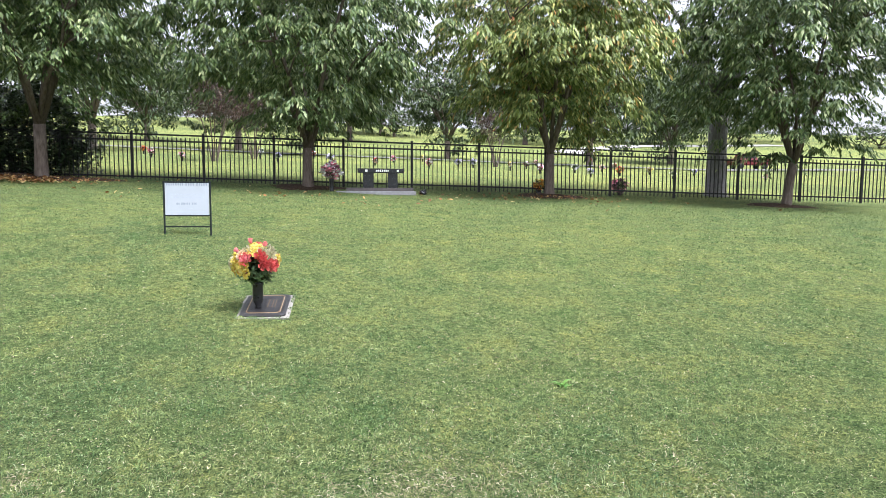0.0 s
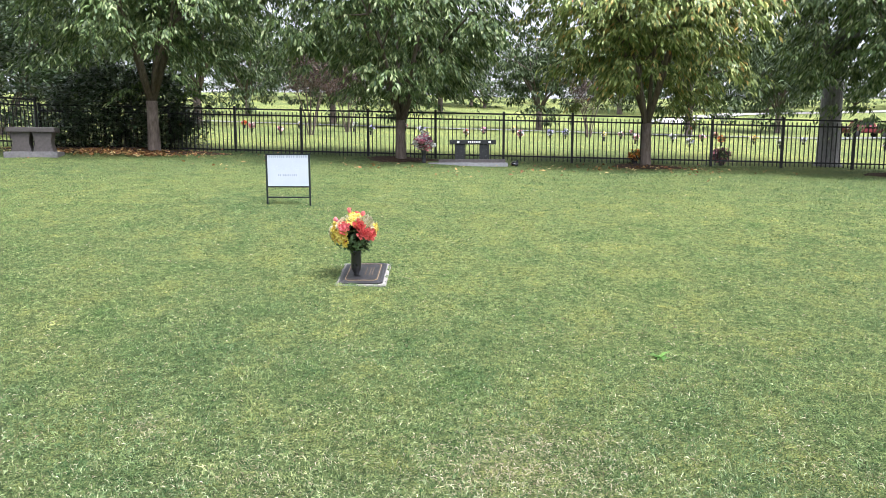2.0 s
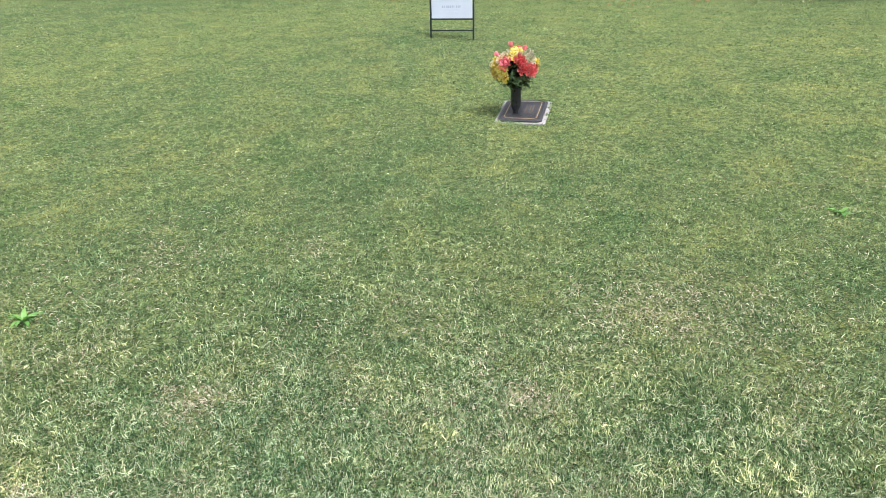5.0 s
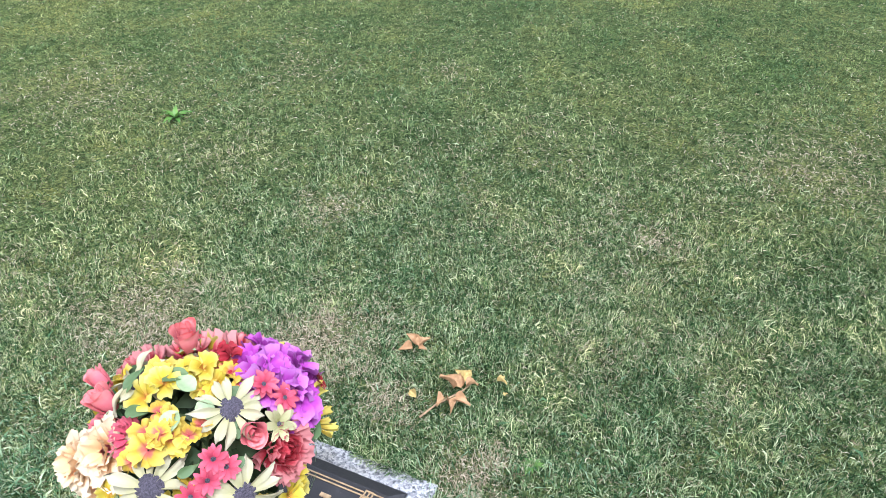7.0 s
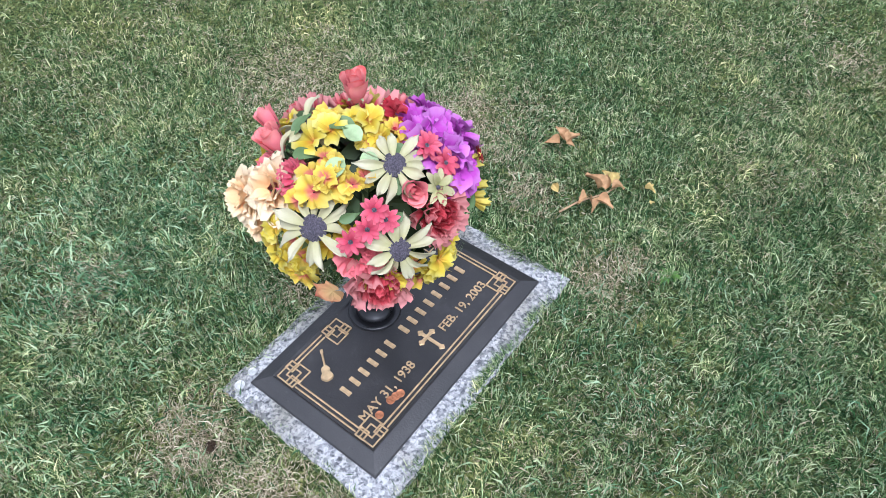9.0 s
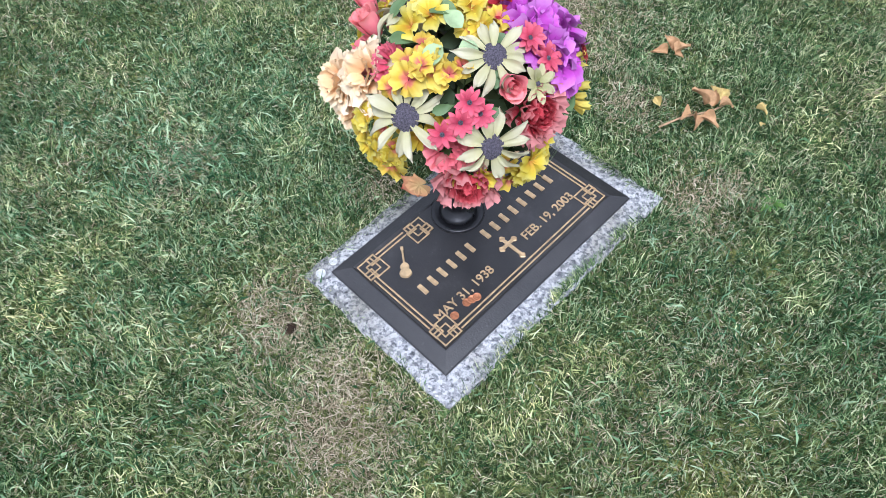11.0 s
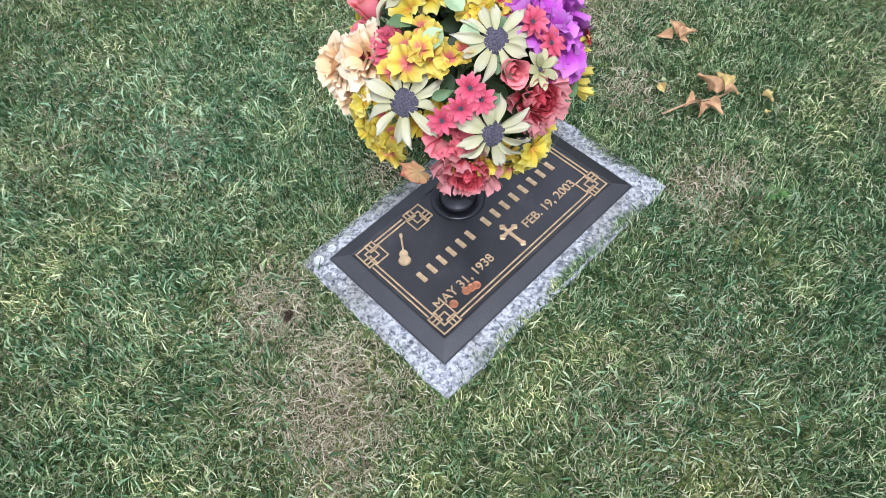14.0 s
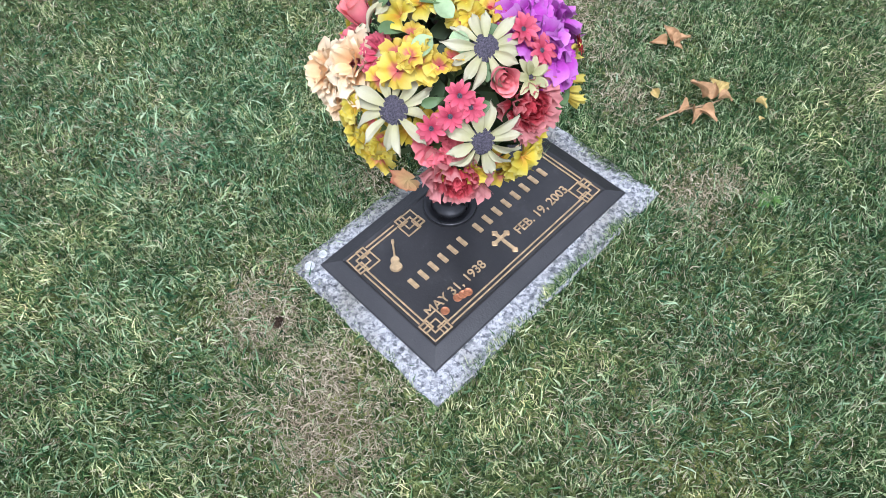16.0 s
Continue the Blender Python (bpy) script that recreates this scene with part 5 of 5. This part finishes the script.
    for j, (k, az, el) in enumerate(plan):
        p, n = at(az, el)
        if k == "p":
            ruffled(t, outward(p, n, j), P_CORAL if j % 5 == 0 else P_SCARLET, 300 + j, "ruffled red peony", "peony", 0.05)
        elif k == "y":
            cluster(t, p, n, P_YELLOW, 310 + j, 6, 0.040, 0.036, "yellow hydrangea floret with orange heart")
        elif k == "o":
            cluster(t, p, n, P_YELLOWPINK, 340 + j, 6, 0.040, 0.036, "orange and yellow floret")
        elif k == "w":
            ruffled(t, outward(p, n, j), P_CREAM, 360 + j, "cream chrysanthemum", "chrysanthemum", 0.046, mum, 0.45)
        elif k == "c":
            ruffled(t, outward(p, n, j), P_PEACH, 380 + j, "peach chrysanthemum", "chrysanthemum", 0.046, mum, 0.55)
        else:
            for i in range(4):
                cloth_leaf(t, outward(p, n, i * 1.6 + j), P_DARKLEAF, 0.05, 0.022, j + i, "green cloth leaf")
    for az, el, h in ((-30, 75, 0.25), (55, 62, 0.235), (-80, 42, 0.22)):
        p, n = at(az, el, h / R)
        rosebud(t, outward(p - n * 0.02, n), P_CORAL, az, "coral pink rosebud", 0.05, 0.021)
    for k in range(14):
        p, n = at(-60 + k * 10, -28 - (k % 3) * 8)
        cloth_leaf(t, outward(p, n, k), P_GREEN, 0.07, 0.02, k, "green cloth leaf")


far_marker()


# ---- small things near the marker ----
def coin(name, x, y, z, r, material, label, tilt=0):
    t = tagged(part(name, lathe([(r * 0.96, 0), (r, 0.0003), (r, 0.0013), (r * 0.95, 0.0017), (r * 0.88, 0.0014)], 28), material, None, "", True), label, "coin", "coins left on the marker")
    t.matrix_basis = pose(x, y, z, tilt, tilt * 0.6, 0)


coin("penny", 0.083, -0.200, 0.0285, 0.0095, M_COPPER, "copper penny lying on the bronze plaque")
for i, (px, py) in enumerate(((0.080, -0.160), (0.083, -0.147), (0.087, -0.136))):
    coin("penny", px, py, 0.0285 + 0.0012 * i, 0.0095, M_COPPER, "copper penny overlapping others on the plaque", 3 if i else 0)
coin("silver_coin", -0.213, -0.322, 0.0125, 0.0112, M_SILVER, "silver coin lying on the granite corner")
coin("silver_coin", -0.216, -0.283, 0.0125, 0.0095, M_SILVER, "silver coin lying on the granite edge")

M_DEADLEAF = leaf_material("dry_leaf", [(0.0, (0.26, 0.13, 0.06)), (0.5, (0.42, 0.24, 0.12)), (1.0, (0.54, 0.36, 0.20))], 0.7, 0.2, 60)
M_DEADYELLOW = leaf_material("dry_yellow_petal", [(0.0, (0.46, 0.30, 0.09)), (1.0, (0.60, 0.48, 0.20))], 0.7, 0.2, 60)
M_TWIG = plain("dry_twig", (0.30, 0.20, 0.11), 0.8, 0, 0.3, 80, 0.3)


def dry_sprig(x, y, rz, leaves, label, stem=0.0, yellow=()):
    t = thing("dry_sprig", pose(x, y, land1(x, y) + 0.030, 0, 0, rz), label, "dry leaves")
    if stem:
        part("twig", tube([(-stem, 0.0, 0.0), (-stem * 0.4, 0.006, 0.006), (0.03, 0, 0.006), (0.08, 0.01, 0.004)], [0.003, 0.0028, 0.0025, 0.0015], 6), M_TWIG, t)
    for j, (a, L, ox, oy, up) in enumerate(leaves):
        P = Petals().add(L * 0.85, L * 0.55, spin(radians(a), radians(up), 0.0, 0.004 + 0.002 * j, radians((j * 37) % 50 - 25)), "pointed", 0.25, 0.5, 0.75, 0.12, random.Random(j), 9, 7)
        put("leaf", P.mesh("leaf", M_DEADYELLOW if j in yellow else M_DEADLEAF), t, "", Matrix.Translation((ox, oy, 0)))


dry_sprig(-0.045, 0.765, 20, ((200, 0.05, -0.01, 0, 10), (100, 0.045, 0, 0.01, 40), (40, 0.05, 0.01, 0, 35), (150, 0.05, 0, 0.01, 45), (-20, 0.03, 0.01, -0.01, 20)), "curled tan dry leaves lying on the grass")
dry_sprig(0.135, 0.625, 62, ((250, 0.050, -0.015, 0, 8), (300, 0.055, 0.0, -0.01, 5), (200, 0.045, -0.02, 0.01, 15), (60, 0.05, 0.04, 0.01, 40), (110, 0.06, 0.02, 0.02, 50), (20, 0.05, 0.06, 0.02, 25), (90, 0.04, 0.06, 0.03, 30), (340, 0.04, 0.05, 0, 10)), "dry tan and yellow flower sprig on the grass", 0.11, (5, 6))
dry_sprig(0.045, 0.585, 150, ((0, 0.04, 0, 0, 10),), "single small dry leaf on the grass", 0, (0,))
dry_sprig(0.225, 0.735, 10, ((0, 0.035, 0, 0, 15), (60, 0.025, 0.01, 0, 25)), "yellow dry petals on the grass", 0, (0, 1))
dry_sprig(0.265, 0.69, 80, ((0, 0.018, 0, 0, 10),), "tiny pale yellow petal on the grass", 0, (0,))


def clod(x, y, r, label):
    bm = bmesh.new()
    bmesh.ops.create_icosphere(bm, subdivisions=3, radius=r)
    for v in bm.verts:
        v.co *= 1 + 0.35 * noise.noise(v.co * 60 + Vector((x, y, 0)) * 50)
        v.co.z *= 0.7
    ob = part("dirt_clod", bm, M_MULCH, None, "", True)
    ob.matrix_basis = pose(x, y, land1(x, y) + r * 0.6)
    tagged(ob, label, "soil")


clod(-0.160, -0.455, 0.013, "small dark clod of earth on a bare spot")


def weed(x, y, s, seed, label):
    t = thing("weed", pose(x, y, land1(x, y)), label, "weed")
    q = random.Random(seed)
    P = Petals()
    for k in range(16):
        L = s * q.uniform(0.6, 1.1)
        P.add(L, L * 0.3, spin(k * 2.4, q.uniform(0.2, 0.9), 0.005, 0.005), "pointed", 0.1, 0.4, 0.2, 0.04, q, 7, 3)
    put("leaves", P.mesh("leaves", M_WEED), t)


M_WEED = leaf_material("weed_leaves", [(0.0, (0.07, 0.17, 0.03)), (1.0, (0.16, 0.30, 0.06))], 0.45, 0.3, 20)
weed(-1.93, 1.82, 0.08, 3, "bright green broad-leaved weed in the lawn")
weed(2.15, 3.95, 0.075, 4, "bright green weed tuft in the lawn")
weed(0.40, 0.52, 0.032, 6, "upright light green grass tuft")


# ---- pots, ornaments and beds along the fence ----
def pot_of_flowers(name, x, y, r, h, cols, seed, label, dz=0.0, vase=True, potmat=None):
    z = land1(x, y)
    t = thing(name, pose(x, y, z + dz), label, "flowers", "flower pots across the cemetery")
    if vase:
        part("vase", lathe([(0.05, 0), (0.055, 0.02), (0.045, 0.05), (0.06, h * 0.5), (0.075, h - r * 0.8), (0.06, h - r * 0.82)], 14), potmat or M_VASE, t, smooth=True)
    g = np.random.default_rng(seed)
    v = g.normal(0, 1, (40, 3))
    v /= np.linalg.norm(v, axis=1)[:, None]
    c = v * np.array([r, r, r * 0.85]) * g.uniform(0.3, 0.85, 40)[:, None] + np.array([0, 0, h])
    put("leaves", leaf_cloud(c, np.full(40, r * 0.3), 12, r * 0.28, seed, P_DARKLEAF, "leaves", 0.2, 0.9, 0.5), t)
    for j, mat in enumerate(cols):
        n = 16
        v = g.normal(0, 1, (n, 3))
        v /= np.linalg.norm(v, axis=1)[:, None]
        c = v * np.array([r, r, r * 0.85]) * g.uniform(0.75, 1.0, n)[:, None] + np.array([0, 0, h])
        put("blossoms", leaf_cloud(c, np.full(n, r * 0.22), 12, r * 0.3, seed + j, mat, "blossoms", -0.2, 0.9, 0.8), t)
    return t


C_WHITE = plain("white_blossom", (0.80, 0.78, 0.80), 0.6, 0, 0.05, 20, 0)
C_PINK = plain("pink_blossom", (0.72, 0.25, 0.36), 0.6, 0, 0.2, 20, 0)
C_PLUM = plain("plum_blossom", (0.22, 0.07, 0.14), 0.6, 0, 0.3, 20, 0)
C_ORANGE = plain("orange_blossom", (0.75, 0.25, 0.03), 0.6, 0, 0.2, 20, 0)
C_LILAC = plain("lilac_blossom", (0.45, 0.40, 0.70), 0.6, 0, 0.2, 20, 0)
C_RED = plain("red_blossom", (0.55, 0.06, 0.05), 0.6, 0, 0.2, 20, 0)
C_YELLOW = plain("yellow_blossom", (0.75, 0.55, 0.10), 0.6, 0, 0.2, 20, 0)

pot_of_flowers("flower_pot", 0.16, 16.80, 0.26, 0.52, (C_WHITE, C_PINK, C_WHITE, C_PLUM), 1, "dark pot of white, pink and plum flowers by the bench")
pot_of_flowers("flower_pot", 5.72, 17.95, 0.18, 0.26, (C_ORANGE, C_ORANGE, C_YELLOW), 2, "orange flowers in a pot beside a tree trunk", potmat=M_BROWNSTONE)
pot_of_flowers("flower_pot", 8.22, 18.5, 0.24, 0.27, (C_PLUM, C_PLUM, C_PINK), 3, "plum coloured chrysanthemums in a pot behind the fence", potmat=M_BROWNSTONE)
q = random.Random(12)
spots = [(-14.5, 38), (-12.5, 34), (-11.2, 41), (-9.4, 36), (-8.6, 44), (-7.2, 33), (-4.6, 40), (-3.2, 36), (-1.9, 45), (-0.6, 38), (1.8, 37), (3.1, 43), (4.6, 36), (6.6, 39), (7.5, 39.2), (9.2, 37), (10.2, 34.5), (11.1, 41), (12.4, 33), (13.2, 38), (14.7, 35), (15.9, 41), (17.2, 34), (18.1, 39), (20.3, 36), (21.9, 41), (23.0, 35.0), (5.4, 48), (-5.8, 50), (13.8, 49), (19.0, 47), (-16.8, 45), (-20.0, 40), (25.5, 44)]
COLS = [(C_LILAC, C_WHITE), (C_WHITE, C_WHITE), (C_RED, C_ORANGE), (C_PINK, C_WHITE), (C_WHITE, C_YELLOW), (C_RED, C_WHITE), (C_PLUM, C_PINK)]
LABELS = ["lilac and white flowers in a vase on the far lawn", "white flowers in a vase on the far lawn", "red and orange flowers in a vase on the far lawn", "pink and white flowers in a vase on the far lawn", "white and yellow flowers in a vase on the far lawn", "red and white flowers in a vase on the far lawn", "plum and pink flowers in a vase on the far lawn"]
for i, (x, y) in enumerate(spots):
    k = 0 if i in (13, 14) else q.randrange(7)
    pot_of_flowers("flower_vase", x, y, q.uniform(0.14, 0.21), q.uniform(0.27, 0.36), COLS[k], 100 + i, LABELS[k])


def ornament():
    bm = bmesh.new()
    bmesh.ops.create_icosphere(bm, subdivisions=3, radius=0.09)
    for v in bm.verts:
        v.co.z *= 0.75
        v.co += v.normal * 0.03 * noise.noise(v.co * 14)
        if v.co.x > 0.02 and v.co.z > 0:
            v.co.z += 0.09 * min(1, (v.co.x - 0.02) / 0.05)
    ob = part("ornament", bm, M_BLACKGRANITE, None, "", True)
    ob.matrix_basis = pose(2.42, 16.70, land1(2.42, 16.70) + 0.05)
    tagged(ob, "small dark stone ornament at the slab's end", "ornament")


ornament()


def mulch_bed(x, y, rx, ry, seed, label, leaves=0):
    n, rings = 48, 7
    V, F = [], []
    g = random.Random(seed)
    wob = [1 + 0.12 * math.sin(3 * k * 2 * math.pi / n + seed) + g.uniform(-0.05, 0.05) for k in range(n)]
    for j in range(rings + 1):
        f = j / rings
        for k in range(n):
            a = 2 * math.pi * k / n
            px, py = x + rx * f * wob[k] * math.cos(a), y + ry * f * wob[k] * math.sin(a)
            V.append((px, py, land1(px, py) + 0.01 + 0.07 * (1 - f ** 2) * (0.7 + 0.6 * noise.noise(Vector((px * 4, py * 4, 0)))) - 0.03 * f ** 6))
    for j in range(rings):
        for k in range(n):
            F.append((j * n + k, j * n + (k + 1) % n, (j + 1) * n + (k + 1) % n, (j + 1) * n + k))
    ob = new("mulch_bed", mesh_from("mulch_bed", np.array(V), [np.array(F)], M_MULCH, True))
    tagged(ob, label, "mulch", kind="structure")


for i, (x, y) in enumerate(((-0.47, 17.60), (5.87, 17.45), (12.10, 16.85))):
    mulch_bed(x, y, 1.05, 0.62, i + 1, "ring of dark mulch round a tree trunk")
mulch_bed(-8.0, 17.75, 3.1, 0.75, 9, "brown mulch bed with fallen leaves under the shrub")


def fallen(name, cx, cy, rx, ry, n, size, seed, stops, label):
    g = np.random.default_rng(seed)
    x = cx + rx * g.normal(0, 0.5, n)
    y = cy + ry * g.normal(0, 0.5, n)
    z = land(x, y) + 0.045 + g.uniform(0, 0.03, n)
    me = leaf_cloud(np.stack([x, y, z], -1), np.full(n, 0.001), 1, size, seed, leaf_material(name + "_colour", stops, 0.7, 0.2), name, 0.0, 0.3, 0.6)
    tagged(new(name, me), label, "fallen leaves", kind="stuff")


BROWNS = [(0.0, (0.13, 0.06, 0.025)), (0.5, (0.30, 0.14, 0.05)), (0.8, (0.42, 0.27, 0.10)), (1.0, (0.52, 0.44, 0.20))]
fallen("fallen_leaves", -7.8, 17.05, 2.6, 0.65, 1100, 0.10, 1, BROWNS, "scattered brown and tan leaves along the mulch bed")
fallen("fallen_leaves", 5.6, 16.6, 3.0, 0.9, 170, 0.09, 2, BROWNS, "scattered dry leaves on the grass under a tree")
fallen("fallen_leaves", 0.0, 14.8, 8.0, 2.6, 130, 0.09, 3, BROWNS, "scattered dry leaves on the grass below the fence")


# ---- drives, parked car and plants beyond the fence ----
def strip(name, pts, width, material, label):
    V, F = [], []
    P = [Vector(p) for p in pts]
    dense = []
    for a, b in zip(P, P[1:]):
        k = max(2, int((b - a).length / 3))
        dense += [a.lerp(b, i / k) for i in range(k)]
    dense.append(P[-1])
    for i, p in enumerate(dense):
        d = (dense[min(i + 1, len(dense) - 1)] - dense[max(0, i - 1)]).normalized()
        n = Vector((-d.y, d.x)) * width / 2
        for s in (-1, -0.33, 0.33, 1):
            qx, qy = p.x + n.x * s, p.y + n.y * s
            V.append((qx, qy, land1(qx, qy) + 0.10))
    for i in range(len(dense) - 1):
        for s in range(3):
            F.append((4 * i + s, 4 * i + s + 1, 4 * i + s + 5, 4 * i + s + 4))
    tagged(new(name, mesh_from(name, np.array(V), [np.array(F)], material, True)), label, "road", kind="structure")


M_ROAD = plain("pale_asphalt", (0.13, 0.13, 0.13), 0.9, 0, 0.15, 2, 0.3)
M_CONCRETE = plain("pale_concrete", (0.30, 0.29, 0.28), 0.9, 0, 0.12, 2, 0.3)
strip("road", [(-90, 66), (-40, 56), (-10, 52.5), (20, 52), (45, 58), (90, 62)], 2.4, M_ROAD, "pale narrow cemetery drive across the slope")
strip("road", [(27, 86), (34, 98), (46, 110), (80, 122)], 5.0, M_CONCRETE, "pale drive climbing the hill")


def pickup():
    x, y = 36.0, 58.5
    t = thing("parked_car", pose(x, y, land1(x, y) + 0.05, 0, 0, 4) @ Matrix.Scale(0.74, 4), "dark red pickup parked on the far drive", "car")
    red = plain("dark_red_paint", (0.12, 0.012, 0.014), 0.3, 0.1, 0.1, 2, 0)
    glass = plain("dark_car_glass", (0.02, 0.025, 0.03), 0.08, 0, 0.1, 3, 0)
    rub = plain("tyre_rubber", (0.02, 0.02, 0.02), 0.9, 0, 0.2, 10, 0.1)
    part("body", box(5.2, 1.9, 0.75, (0, 0, 0.45), 0.12), red, t)
    bm = box(2.2, 1.7, 0.62, (-0.5, 0, 1.19), 0.0)
    for v in bm.verts:
        if v.co.z > 1.5:
            v.co.x = -0.5 + (v.co.x + 0.5) * 0.72
            v.co.y *= 0.86
    part("cab", bm, red, t)
    part("side_window", box(1.7, 1.72, 0.40, (-0.5, 0, 1.27), 0.05), glass, t)
    for sx in (-1.6, 1.6):
        for sy in (-0.85, 0.85):
            w = part("wheel", lathe([(0.30, -0.1), (0.37, -0.08), (0.37, 0.08), (0.30, 0.1)], 20), rub, t, smooth=True)
            w.matrix_basis = pose(sx, sy, 0.37, 90, 0, 0)
    for sy in (-0.65, 0.65):
        part("headlight", box(0.06, 0.35, 0.2, (-2.6, sy, 0.85), 0.02), M_SILVER, t)


pickup()


def myrtle(x, y, seed, label):
    z = land1(x, y)
    t = thing("small_tree", pose(x, y, z - 0.03), label, "tree", "small trees behind the fence")
    q2 = random.Random(seed)
    for k in range(7):
        a = q2.uniform(0, 6.28)
        part("stem", tube([(0.12 * math.cos(a), 0.12 * math.sin(a), 0), (0.35 * math.cos(a), 0.35 * math.sin(a), 1.1), (0.8 * math.cos(a), 0.8 * math.sin(a), 2.4)], [0.035, 0.03, 0.015], 6), M_BARK, t)
    g = np.random.default_rng(seed)
    v = g.normal(0, 1, (80, 3))
    v /= np.linalg.norm(v, axis=1)[:, None]
    c = v * np.array([1.3, 1.3, 1.2]) * (g.random(80) ** 0.4)[:, None] + np.array([0, 0, 2.9])
    put("crown", leaf_cloud(c, g.uniform(0.3, 0.5, 80), 40, 0.14, seed, LEAF_PURPLE, "crown", 0.5), t)


myrtle(-5.9, 33.7, 5, "multi-stemmed small tree with bronze purple leaves")
myrtle(-4.9, 39.7, 6, "multi-stemmed small tree with bronze purple leaves")
myrtle(9.6, 43.0, 7, "multi-stemmed small tree with bronze purple leaves")
shrub("evergreen_shrub", -14.5, 24, (3.0, 2.0), 5.0, LEAF_BUSH, 63, "tall dark evergreen shrubs behind the fence", 240, 50, 0.22)
